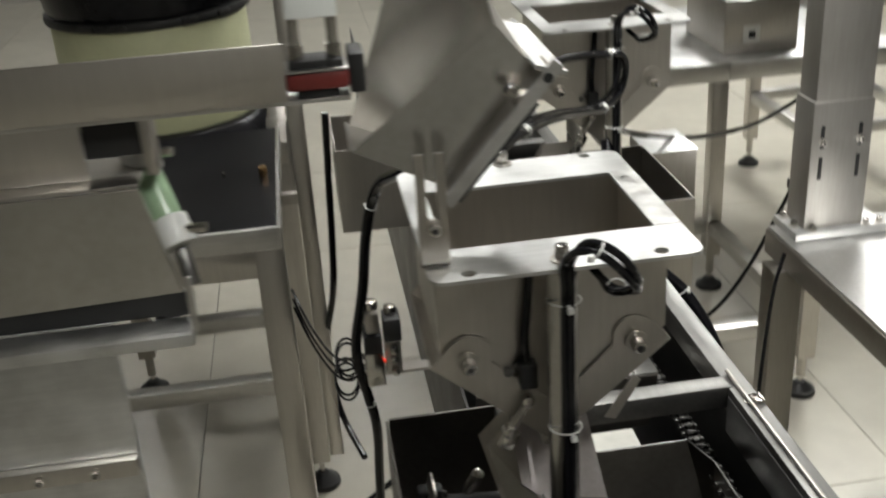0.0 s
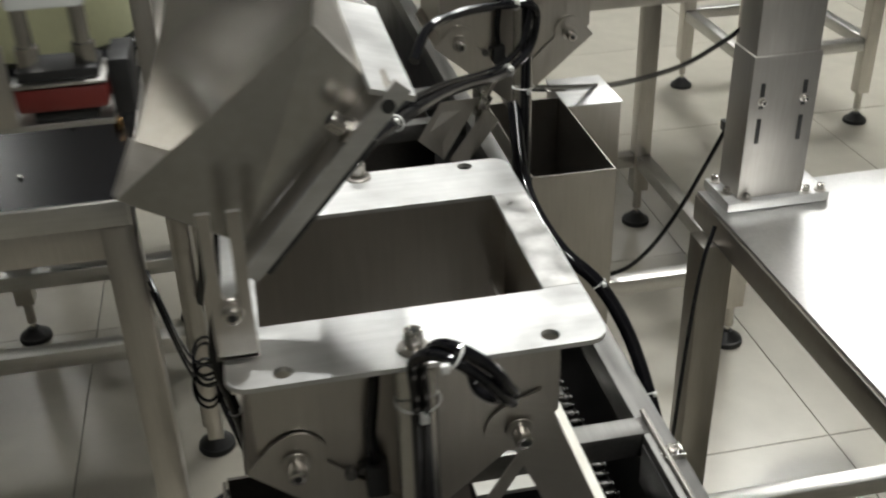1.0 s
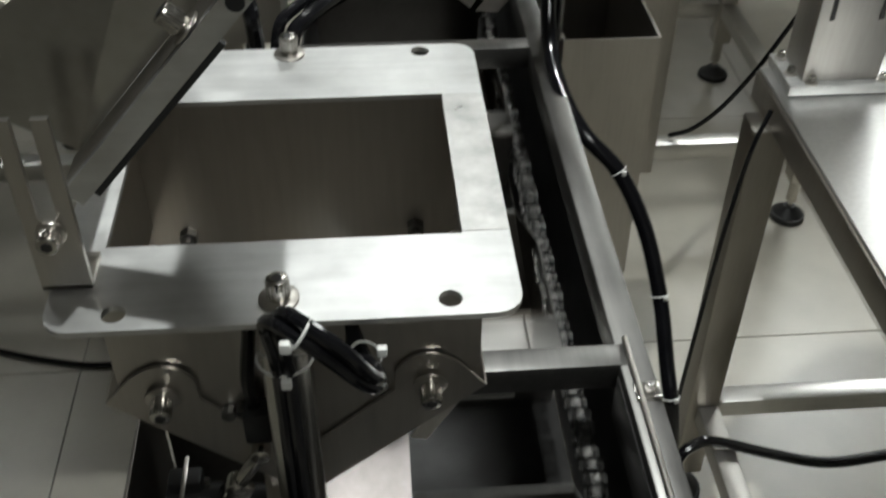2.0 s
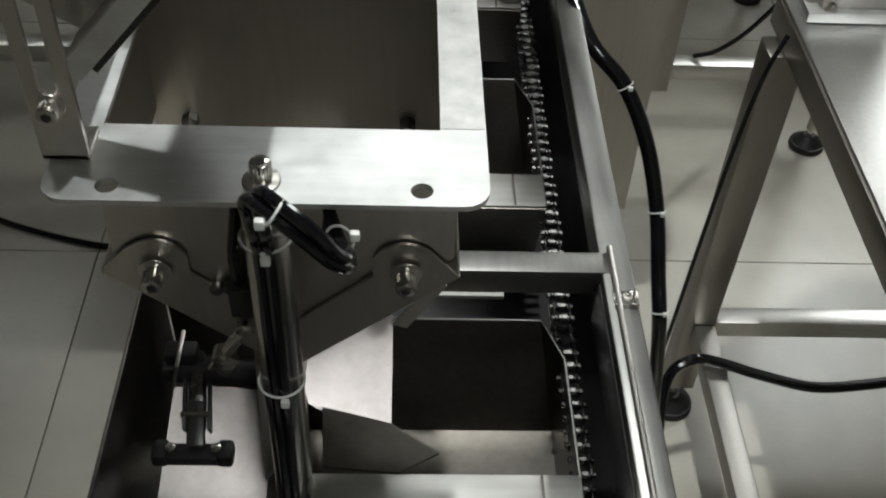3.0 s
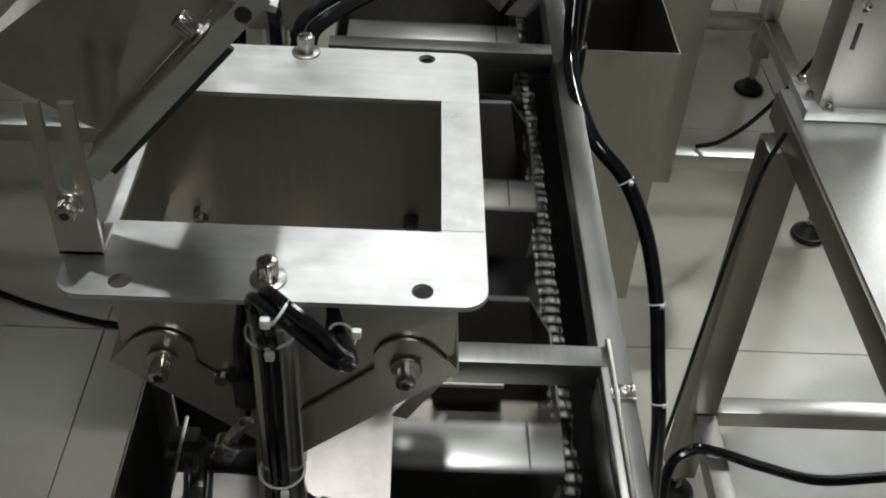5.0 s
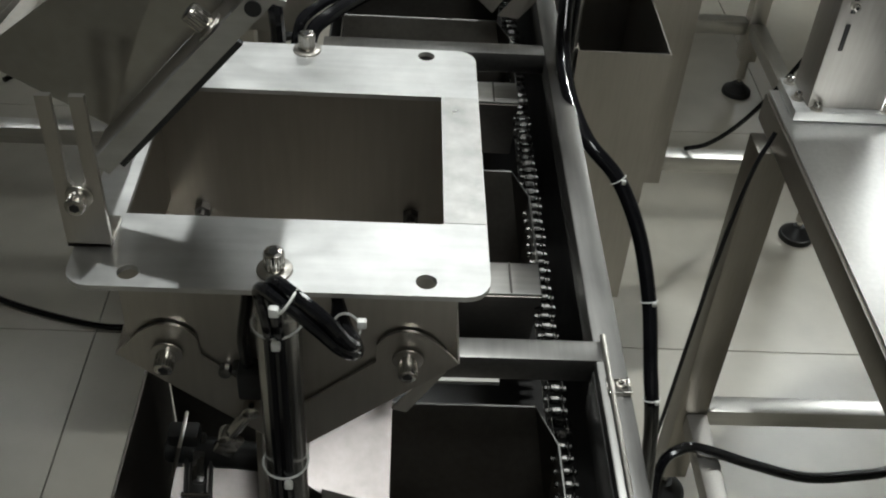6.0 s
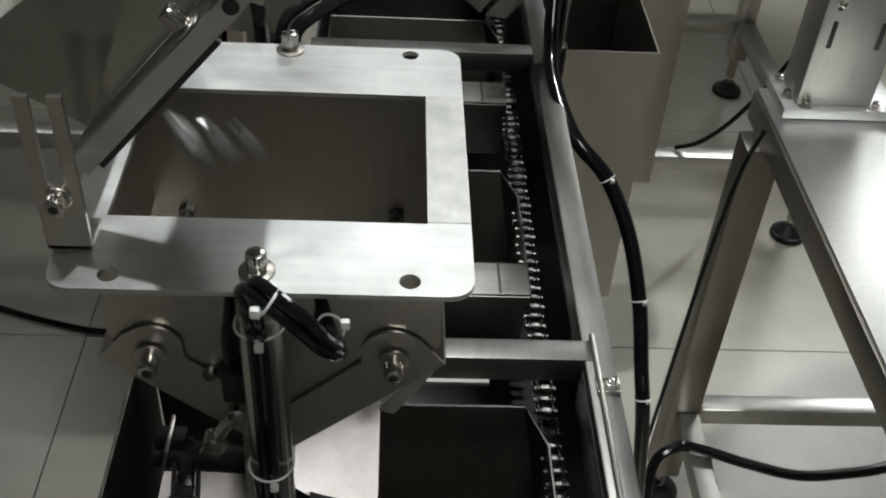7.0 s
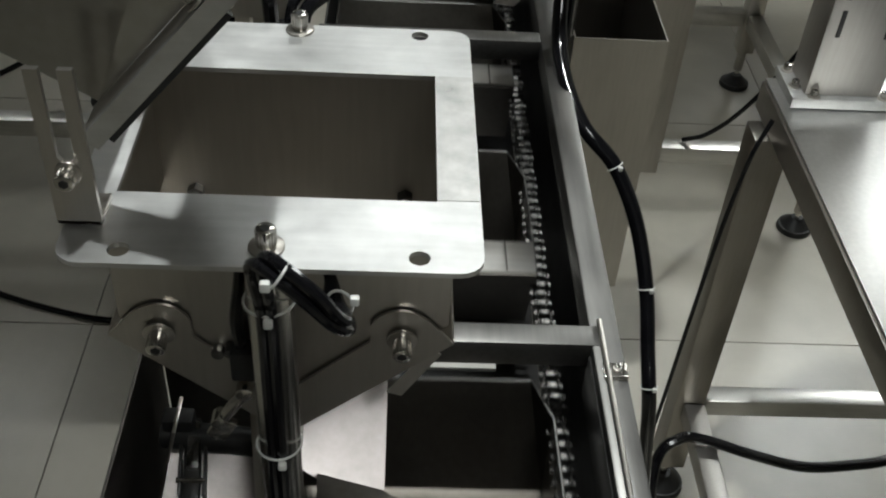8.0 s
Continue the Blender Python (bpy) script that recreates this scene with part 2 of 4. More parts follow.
# ---- the room ----
def room():
    x0, x1, y0, y1, top = -5.0, 6.0, -4.0, 8.0, 3.0
    floor = tagged(new("floor"), "floor of polished cream tiles with dark joints", "floor", kind="structure")
    part("screed", box(x0, x1, y0, y1, -0.1, -0.004), GROUT, floor, smooth=False)
    size, gap = 0.788, 0.003
    i0, i1 = int((x0 - 0.968) / size) - 1, int((x1 - 0.968) / size) + 1
    j0, j1 = int((y0 - 1.062) / size) - 1, int((y1 - 1.062) / size) + 1
    tile_mesh = bpy.data.meshes.new("tile")
    bm = box(-size / 2 + gap / 2, size / 2 - gap / 2, -size / 2 + gap / 2, size / 2 - gap / 2, -0.01, 0.0)
    bm.to_mesh(tile_mesh)
    bm.free()
    tile_mesh.materials.append(TILE)
    for i in range(i0, i1 + 1):
        for j in range(j0, j1 + 1):
            cx, cy = 0.968 + (i + 0.5) * size, 1.062 + (j + 0.5) * size
            if x0 - 0.3 < cx < x1 + 0.3 and y0 - 0.3 < cy < y1 + 0.3:
                ob = new("tile", tile_mesh)
                ob.parent = floor
                ob.location = (cx, cy, random.uniform(-0.0004, 0.0004))
    # unseen walls and ceiling, added to bound the light and fill reflections
    for name, b in (("wall_north", (x0, x1, y1, y1 + 0.12)), ("wall_south", (x0, x1, y0 - 0.12, y0)), ("wall_west", (x0 - 0.12, x0, y0 - 0.12, y1 + 0.12)), ("wall_east", (x1, x1 + 0.12, y0 - 0.12, y1 + 0.12))):
        bm = box(*b, -0.1, top + 0.1)
        solo(name, bm, WALL, "unseen plain grey wall, added for the steel to reflect", "wall", kind="structure", smooth=False)
    solo("ceiling", box(x0 - 0.12, x1 + 0.12, y0 - 0.12, y1 + 0.12, top, top + 0.1), CEIL, "unseen dark grey ceiling, added to close the room", "ceiling", kind="structure", smooth=False)


def ceiling_lights():
    # unseen panels: some sit where highlights point, others are added to brighten
    for x, y, s in LIGHTS:
        lamp = thing("ceiling_light", (x, y, 2.94), "unseen square ceiling light, placed to light the machine and floor", "light", "ceiling lights")
        part("frame", plate_with_holes(rounded(x - s - 0.03, x + s + 0.03, y - s - 0.03, y + s + 0.03, 0.02), [rounded(x - s, x + s, y - s, y + s, 0.01)], 2.955, 3.0), CEIL, lamp)
        part("diffuser", box(x - s, x + s, y - s, y + s, 2.965, 2.985), LAMP, lamp, "glowing diffuser", smooth=False)


def downlight():
    """A narrow ceiling spot above the hopper, aimed at the aisle beside it."""
    x, y = 0.02, 0.40
    d = thing("downlight", (x, y, 2.94), "round recessed ceiling spotlight, switched on", "light", "ceiling lights")
    ring = bmesh.new()
    n = 32
    rows = [[ring.verts.new((x + r * math.cos(2 * math.pi * k / n), y + r * math.sin(2 * math.pi * k / n), z)) for k in range(n)] for r, z in ((0.075, 3.0), (0.075, 2.985), (0.058, 2.985), (0.058, 3.0))]
    for a, b in zip(rows, rows[1:]):
        for k in range(n):
            ring.faces.new((a[k], a[(k + 1) % n], b[(k + 1) % n], b[k]))
    part("ring", ring, CEIL, d)
    part("bulb", cyl((x, y, 2.990), (x, y, 2.998), 0.055, n=24), LAMP, d, "glowing bulb face", smooth=False)
    lamp = bpy.data.lights.new("spot", "SPOT")
    lamp.energy, lamp.spot_size, lamp.spot_blend, lamp.shadow_soft_size, lamp.color = SPOT_WATTS, radians(54), 0.8, 0.03, (1.0, 0.985, 0.95)
    ob = new("spot_lamp", lamp)
    ob.matrix_world = look((x, y, 2.975), (0.50, 0.28, 0.0))


SPOT_WATTS = 330
# centre and half width of each unseen lamp; several are added only as fill
LIGHTS = [(2.2, 3.35, 0.54), (2.6, 5.8, 0.20), (0.0, 6.3, 0.20), (0.58, -1.40, 0.33), (-1.95, 3.15, 0.17), (0.15, 2.2, 0.17), (-1.8, 5.6, 0.18)]
room()
ceiling_lights()
downlight()

H = 1.18   # top of the hopper's flange plate
RIM = 0.92  # top of the conveyor's side rails


# ---- the weighing hopper ----
def flap_outline(s):
    """Side plate of a discharge flap in the xz plane, about its pivot; s = 1 for the one that hangs on the right."""
    pts = [(0.029, -0.004), (0.014, 0.014)] + arc(-0.001, 0.003, 0.0175, 55, 160, 14) + [(-0.018, -0.004), (-0.062, -0.044), (-0.064, -0.082)]
    return [(s * x, z) for x, z in pts]


def build_flap(parent, pivot, s, y0, y1):
    """A discharge flap: side plates, bottom sheet and nylon lip, its origin at the pivot."""
    px, pz = pivot
    bm = bmesh.new()
    for y in (y0 - 0.003, y1 + 0.003):
        sheet([(px + x, y, pz + z) for x, z in flap_outline(s)], 0.0018, bm)
    sheet([(px + s * 0.029, y0 - 0.003, pz - 0.004), (px + s * 0.029, y1 + 0.003, pz - 0.004), (px - s * 0.064, y1 + 0.003, pz - 0.083), (px - s * 0.064, y0 - 0.003, pz - 0.083)], 0.0018, bm)
    flap = part("flap", bm, SATIN, parent, "folded steel discharge flap", smooth=False, origin=(px, y0, pz))
    d = Vector((-s * 0.093, 0, -0.079)).normalized()
    nrm = Vector((-d.z * s, 0, d.x * s))
    lip = bmesh.new()
    tip = Vector((px - s * 0.064, 0, pz - 0.083))
    q = [tip + d * 0.002, tip + d * 0.002 + nrm * 0.007, tip - d * 0.002 + nrm * 0.007, tip - d * 0.002]
    a = [lip.verts.new((v.x, y0 - 0.004, v.z)) for v in q]
    b = [lip.verts.new((v.x, y1 + 0.004, v.z)) for v in q]
    lip.faces.new(a)
    lip.faces.new(b[::-1])
    for i in range(4):
        lip.faces.new((a[i], b[i], b[(i + 1) % 4], a[(i + 1) % 4]))
    strip = part("lip", lip, NYLON if s > 0 else SATIN, flap, "pale nylon sealing lip", smooth=False, origin=(px, y0, pz))
    strip.location = (0, 0, 0)
    return flap


def hopper():
    h = thing("weighing_hopper", (-0.08, 0.06, RIM), "square stainless steel weighing hopper with a flanged top and discharge flaps", "hopper", "weighing hoppers")
    x0, x1, y0, y1 = -0.170, 0.010, -0.002, 0.123
    zt, t = H - 0.003, 0.0016
    hole = lambda x, y, r=0.0052: [(x + r * math.cos(k * math.pi / 9), y + r * math.sin(k * math.pi / 9)) for k in range(18)]
    holes = [[(-0.160, 0.0), (0.0, 0.0), (0.0, 0.119), (-0.160, 0.119)], hole(-0.009, -0.0435), hole(-0.009, 0.1655), hole(-0.150, -0.0435), hole(-0.150, 0.1655)]
    part("flange_plate", plate_with_holes(rounded(-0.179, 0.022, -0.0535, 0.1735, 0.012), holes, H - 0.003, H), PLATE, h, "ground steel flange plate", smooth=False)
    # ground weld patch along the short side
    part("weld_patch", box(0.0004, 0.0215, 0.001, 0.1185, H - 0.0005, H + 0.0004), WELD, h, "cloudy ground weld", smooth=False)
    # four walls, the front and back ending in a V
    mid, low = (x0 + x1) / 2, 1.018
    for name, y in (("front_wall", y0), ("back_wall", y1)):
        part(name, sheet([(x0, y, zt), (x1, y, zt), (x1, y, 1.094), (mid, y, low), (x0, y, 1.094)], t), SATIN, h, smooth=False)
    for name, x in (("side_wall", x0), ("side_wall", x1)):
        part(name, sheet([(x, y0, zt), (x, y1, zt), (x, y1, 1.094), (x, y0, 1.094)], t), SATIN, h, smooth=False)
    build_flap(h, (-0.149, 1.087), -1, y0, y1)
    right = build_flap(h, (-0.015, 1.087), 1, y0, y1)
    for px in (-0.149, -0.015):
        cap_screw(h, (px, y0 - 0.005, 1.087), (0, -1, -0.12), 0.0052, 0.011, 0.0088, "pivot_bolt")
        cap_screw(h, (px, y1 + 0.005, 1.087), (0, 1, 0), 0.0052, 0.011, 0.0088, "pivot_bolt")
        part("lock_nut", cyl((px, y0 + 0.001, 1.087), (px, y0 + 0.008, 1.087), 0.005, n=6), RAIL, h)
        part("lock_nut", cyl((px, y0 + 0.008, 1.087), (px, y0 + 0.014, 1.087), 0.003, n=10), RAIL, h)
        part("lock_nut", cyl((px, y1 - 0.001, 1.087), (px, y1 - 0.007, 1.087), 0.0055, n=6), RAIL, h)
        part("lock_nut", cyl((px, y1 - 0.007, 1.087), (px, y1 - 0.012, 1.087), 0.003, n=10), RAIL, h)
    # carrying tubes in front and behind
    for tx, ty in ((-0.0815, -0.0390), (-0.0835, 0.1665)):
        part("carrying_tube", cyl((tx, ty, RIM), (tx, ty, H - 0.0035), 0.0115, n=28), POLISHED, h, "polished round carrying tube")
        cap_screw(h, (tx, ty, H), (0, 0, 1), 0.0048, 0.0105, 0.0088)
    # a toggle link between the flaps
    part("link_arm", cyl((-0.105, -0.012, 1.045), (-0.118, -0.012, 1.022), 0.004, n=12, bevel=0.001), CHROME, h)
    part("link_joint", cyl((-0.120, -0.016, 1.020), (-0.120, -0.006, 1.020), 0.0055, n=14, bevel=0.001), CHROME, h)
    bm = cyl((-0.118, -0.003, 1.072), (-0.118, -0.009, 1.072), 0.0038, n=10, bevel=0.0006)
    cyl((-0.111, -0.003, 1.076), (-0.111, -0.010, 1.075), 0.0028, n=10, bm=bm)
    part("stop_screw", bm, RAIL, h)
    part("link_clevis", box(-0.1265, -0.1135, -0.0135, -0.0085, 1.003, 1.021, 0.0015, turn=pose(0, 0, 0, 0, 28, 0)), CHROME, h, "bent steel clevis")
    part("link_clevis", cyl((-0.104, -0.0165, 1.047), (-0.104, -0.0075, 1.047), 0.0052, n=16, bevel=0.001), CHROME, h)
    part("air_hose", hose([(-0.104, -0.012, 1.084), (-0.105, -0.013, 1.105), (-0.101, -0.010, 1.135), (-0.098, -0.006, 1.168)], 0.0034, n=8), CABLE, h, "black air hose")
    part("sensor", box(-0.110, -0.096, -0.018, -0.004, 1.060, 1.082, 0.002), BLACK, h, "small black sensor")
    return h, right


def hopper_cables(dx, dy):
    """The bundle tied to the hopper's front tube, with its loop under the plate."""
    c = thing("cable_bundle", (-0.0815 + dx, -0.046 + dy, RIM), "bundle of black cables tied to the hopper tube", "cable", "cable bundles")
    o = Vector((dx, dy, 0))
    y = -0.0530
    for k, off in enumerate((-0.0024, 0.0024)):
        v = 0.0048 * k
        pts = [(-0.0815 + off, y, RIM - 0.02), (-0.0815 + off, y, 1.05), (-0.0815 + off, y - 0.0005, 1.140), (-0.0820 + off, y - 0.0045, 1.165), (-0.0835 + off, y - 0.010, 1.188), (-0.0805 + v, y - 0.024, 1.203 + v), (-0.0710 + v, y - 0.036, 1.207 + v),
               (-0.0580 + v, y - 0.041, 1.198 + v), (-0.0470 + 0.5 * v, y - 0.040, 1.184 + v), (-0.0405, y - 0.033, 1.174 + v), (-0.0410 - v, y - 0.019, 1.166), (-0.0465 - v, y - 0.002, 1.160), (-0.0520, y + 0.016, 1.161), (-0.0585, y + 0.030, 1.168)]
        part("cable", hose([Vector(p) + o for p in pts], 0.0031, n=10), CABLE, c)
    ring_tie(o + Vector((-0.0815, -0.0430, 1.150)), (0, 0.1, 1), 0.0140, c, (0.001, -0.0152, -0.002), wide=0.90)
    ring_tie(o + Vector((-0.0690, -0.0890, 1.2085)), (0.8, -0.2, -0.5), 0.0066, c, (-0.006, -0.003, -0.004))
    ring_tie(o + Vector((-0.0815, -0.0430, 1.040)), (0, 0.1, 1), 0.0140, c, (0.003, -0.0152, -0.002), wide=0.90)
    ring_tie(o + Vector((-0.0460, -0.0560, 1.1610)), (0.3, 0.8, -0.2), 0.0068, c, (0.007, -0.002, 0.004))
    return c


HOPPER, FLAP = hopper()
bundle = hopper_cables(0, 0)


def fork_bracket():
    """Slotted upright on the plate that holds the inlet chute."""
    f = thing("fork_bracket", (-0.172, -0.03, H), "slotted upright steel bracket bolted to the hopper plate", "bracket")
    x0, x1 = -0.1815, -0.1605
    y = -0.026
    outline = [(x0, H + 0.001), (x1, H + 0.001), (x1, H + 0.086), (x1 - 0.0065, H + 0.086), (x1 - 0.0065, H + 0.040), (x1 - 0.0085, H + 0.037), (x0 + 0.0085, H + 0.037), (x0 + 0.0065, H + 0.040), (x0 + 0.0065, H + 0.086), (x0, H + 0.086)]
    part("upright", sheet([(x, y, z) for x, z in outline], 0.003), SATIN, f, smooth=False)
    part("foot", box(x0, x1, y - 0.0015, y + 0.020, H + 0.0005, H + 0.0035, 0.0005), SATIN, f)
    cap_screw(f, (-0.171, y - 0.0015, H + 0.032), (0, -1, 0), 0.0045, 0.008, 0.0062)
    return f


fork_bracket()


# ---- the inlet chute ----
def inlet_chute():
    c = thing("inlet_chute", (-0.13, 0.03, H + 0.03), "folded stainless steel inlet chute with a slanting flange", "chute")
    y0, yb = -0.024, 0.108
    lo, hi = Vector((-0.1635, 0, 1.2294)), Vector((-0.0815, 0, 1.3229))
    u = (hi - lo).normalized()
    n = Vector((-u.z, 0, u.x))          # away from the mouth
    L = (hi - lo).length
    w = 0.0125

    def at(a, b, y):
        v = lo + u * a - n * b
        return (v.x, y, v.z)

    # flange bars round the mouth
    def bar(a0, a1, ya, yb, b0=0.0, b1=-0.002):
        bm = bmesh.new()
        vs = [bm.verts.new(at(a, b, y)) for a in (a0, a1) for y in (ya, yb) for b in (b0, b1)]
        bmesh.ops.convex_hull(bm, input=bm.verts)
        return bm

    part("flange", bar(0, L, y0 - 0.001, y0 + 0.003, 0.0095, 0.0), PLATE, c, "bright flange bar", smooth=False)
    part("flange", sheet([(-0.094, y0, 1.3185), (-0.0725, y0, 1.3125), (-0.0725, yb, 1.3155), (-0.094, yb, 1.3215)], 0.003), PLATE, c, "bright top flange", smooth=False)
    part("flange", bar(0, L, yb, yb + 0.003, 0.0095, 0.0), PLATE, c, smooth=False)
    part("gasket", bar(0.006, L - 0.03, y0 + 0.002, y0 + 0.005, 0.0130, 0.0096), BLACK, c, "black rubber edge", smooth=False)
    m0 = Vector(at(L - 0.012, 0.0050, y0 - 0.0012))
    # black disc paints the shade of a hole on the uncut flange
    part("bolt_hole", cyl(m0 + Vector((0, -0.0004, 0)), m0 + Vector((0, 0.001, 0)), 0.0036, n=16), BLACK, c)
    A, B = Vector(at(0.004, 0.0, 0.002)), Vector(at(L - 0.014, 0.0, 0.002))
    part("flange", bar(0, L - 0.004, y0 + 0.0035, 0.001, 0.002, 0.0), SATIN, c, smooth=False)
    chute_walls(c, A, B)
    cap_screw(c, Vector(at(L - 0.034, -0.001, y0 + 0.004)) , n, 0.0045, 0.010, 0.007)
    return c


def chute_walls(c, A, B):
    """Open-topped duct: trapezoid front, slanting floor and a taller back wall."""
    LL, K3 = Vector((-0.221, 0.012, 1.260)), Vector((-0.116, 0.004, 1.343))
    yb = 0.106
    part("front_wall", sheet([A, B, K3, LL], 0.0016), POLISHED, c, "polished slanting front wall", smooth=False)
    part("chute_floor", sheet([LL, A, A + Vector((0, yb - A.y, -0.008)), LL + Vector((0.002, yb - LL.y, -0.010))], 0.0016), SATIN, c, smooth=False)
    part("lip", sheet([LL, LL + Vector((0.002, yb - LL.y, -0.010)), LL + Vector((0.0005, yb - LL.y, -0.007)), LL + Vector((-0.0015, 0, 0.003))], 0.001), STEEL, c, smooth=False)
    back = [(-0.218, 1.250), (A.x, A.z - 0.008), (B.x, B.z), (-0.100, 1.345), (-0.112, 1.42), (-0.165, 1.40), (-0.192, 1.318)]
    part("back_wall", sheet([(x, yb, z) for x, z in back], 0.0016), POLISHED, c, smooth=False)
    part("end_wall", sheet([B, K3, (-0.104, yb, 1.348), (B.x, yb, B.z)], 0.0014), SATIN, c, smooth=False)


inlet_chute()


# ---- the bucket conveyor ----
def conveyor():
    c = thing("conveyor_trough", (-0.02, 0.4, 0.70), "long stainless steel conveyor trough with open top", "conveyor")
    ya, yb = -0.5, 2.2
    part("side_rail", box(0.1365, 0.1605, ya, yb, RIM - 0.030, RIM, 0.002), RAIL, c, "square tube side rail")
    # inner panels, guide rail and bed carry the trough's shade in their colour
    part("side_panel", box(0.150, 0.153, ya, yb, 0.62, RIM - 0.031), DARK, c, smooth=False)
    part("side_panel", box(-0.2095, -0.2070, ya, 0.1755, 0.62, RIM, 0.0005), DARKENED, c)
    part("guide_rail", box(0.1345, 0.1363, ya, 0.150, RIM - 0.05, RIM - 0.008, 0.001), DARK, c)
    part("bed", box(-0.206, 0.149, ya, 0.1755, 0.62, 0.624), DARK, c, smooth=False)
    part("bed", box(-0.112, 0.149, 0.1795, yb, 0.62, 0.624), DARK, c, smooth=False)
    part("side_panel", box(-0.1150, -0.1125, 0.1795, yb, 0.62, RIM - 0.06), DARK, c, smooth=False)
    for y0 in (-0.077, 0.153, 0.62, 0.83, 0.94):
        x0, x1 = (-0.205, 0.145) if y0 < 0.5 else (-0.112, 0.1365)
        if y0 == 0.153:
            x0 = -0.10
        part("cross_member", box(x0, x1, y0, y0 + 0.022, RIM - 0.024, RIM + 0.001, 0.0015), RAIL, c)
    part("end_panel", box(-0.206, -0.10, 0.176, 0.179, 0.66, RIM), DARKENED, c, smooth=False)
    part("inner_ledge", sheet([(x, y, 0.7887 - 0.15 * x + 0.62 * y) for x, y in ((-0.1926, -0.0138), (-0.1835, 0.0813), (-0.1106, 0.087), (-0.1145, -0.0089))], 0.002), FROSTED, c, "pale steel inner ledge", smooth=False)
    part("guard_rod", cyl((0.1445, -0.35, RIM + 0.004), (0.1445, 0.178, RIM + 0.004), 0.0022, n=10), SATIN, c)
    bm = box(0.1415, 0.1595, 0.117, 0.1185, RIM, RIM + 0.005, 0.0004)
    box(0.1415, 0.1595, 0.117, 0.134, RIM + 0.0004, RIM + 0.002, 0.0004, bm=bm)
    box(0.1575, 0.1595, 0.1185, 0.134, RIM + 0.001, RIM + 0.004, 0.0004, bm=bm)
    br = part("rod_bracket", bm, CHROME, c)
    cap_screw(br, (0.1525, 0.128, RIM + 0.002), (0, 0, 1), 0.0022, 0.003, 0.0036)
    # slanting guide plates below the hopper
    part("guide_plate", sheet([(x, y, 0.8648 - 0.2 * x + 0.63 * y) for x, y in ((-0.0994, 0.0515), (-0.0821, 0.0401), (-0.0464, 0.026), (-0.0225, 0.0231), (-0.0225, 0.1153), (-0.097, 0.1185))], 0.0018), FROSTED, c, "pale slanting guide plate", smooth=False)
    part("guide_plate", sheet([(-0.126, 0.116, 0.930), (-0.092, 0.140, 0.945), (-0.078, 0.020, 0.900), (-0.108, 0.0, 0.87)], 0.0018), SATIN, c, "slanting guide plate", smooth=False)
    part("guide_plate", sheet([(-0.0690, 0.0290, 0.915), (-0.0224, 0.0158, 0.915), (0.0097, -0.0072, 0.915), (-0.0171, -0.0226, 0.915), (-0.0660, -0.0180, 0.915)], 0.0018), DARKENED, c, "dark pointed guide plate", smooth=False)
    part("guide_tab", sheet([(-0.023, 0.050, 0.978), (0.005, 0.058, 1.012), (0.012, 0.058, 1.007), (-0.013, 0.050, 0.975)], 0.0016), SATIN, c, "small slanting tab", smooth=False)
    part("wear_strip", box(0.012, 0.076, 0.236, 0.272, 0.796, 0.801, 0.0008), NYLON, c, "pale nylon wear strip")
    # tipped guide plates below the hopper further along
    part("guide_plate", sheet([(0.050, 0.720, 0.947), (0.083, 0.735, 0.990), (0.135, 0.735, 0.991), (0.082, 0.720, 0.917)], 0.0018), SATIN, c, "tipped square guide plate", smooth=False)
    part("guide_plate", sheet([(0.088, 0.714, 0.917), (0.140, 0.728, 0.978), (0.158, 0.728, 0.960), (0.113, 0.714, 0.914)], 0.0018), SATIN, c, "tipped narrow guide plate", smooth=False)
    return c


TROUGH = conveyor()
PITCH = 0.323


def bucket(y):
    """One carrier: raised back wall with clipped corners, side walls, floor and front ledge."""
    b = thing("conveyor_bucket", (0.03, y, 0.765), "stainless steel conveyor bucket with clipped corners, dark reflections put into its colour", "bucket", "conveyor buckets")
    x0, x1, z0, z1 = -0.100, 0.1125, 0.766, 0.862
    t = 0.0016
    # walls and floor are coloured darker than the ledge for the dim interior
    part("back_wall", sheet([(x0, y + 0.185, z1), (x1 - 0.017, y + 0.185, z1), (x1, y + 0.150, z1 - 0.006), (x1, y + 0.145, z0), (x0, y + 0.145, z0)], t), DARKENED, b, smooth=False)
    part("side_wall", sheet([(x1, y, z1 - 0.004), (x1, y + 0.150, z1 - 0.006), (x1, y + 0.145, z0), (x1, y + 0.03, z0)], t), DARKENED, b, smooth=False)
    part("side_wall", sheet([(x0, y, z1 - 0.004), (x0, y + 0.185, z1), (x0, y + 0.145, z0), (x0, y + 0.03, z0)], t), DARKENED, b, smooth=False)
    part("bucket_floor", sheet([(x0, y + 0.03, z0), (x1, y + 0.03, z0), (x1, y + 0.145, z0), (x0, y + 0.145, z0)], t), DARKENED, b, smooth=False)
    part("front_wall", sheet([(x0, y, z1 - 0.006), (x1, y, z1 - 0.006), (x1, y + 0.03, z0), (x0, y + 0.03, z0)], t), DARKENED, b, smooth=False)
    part("ledge", box(x0, x1, y, y + 0.043, z1 - 0.005, z1 - 0.003, 0.0006), STEEL, b, "bright front ledge")
    part("rim", hose([(x0, y + 0.185, z1), (x1 - 0.017, y + 0.185, z1), (x1, y + 0.150, z1 - 0.006), (x1, y, z1 - 0.004)], 0.0011, n=6, raw=True), RAIL, b, "bright worn rim")
    part("ledge_divider", box(0.084, 0.0856, y + 0.001, y + 0.042, z1 - 0.003, z1 - 0.001), DARKENED, b)
    return b


BUCKETS = [bucket(-0.03 + k * PITCH) for k in range(-2, 5)]


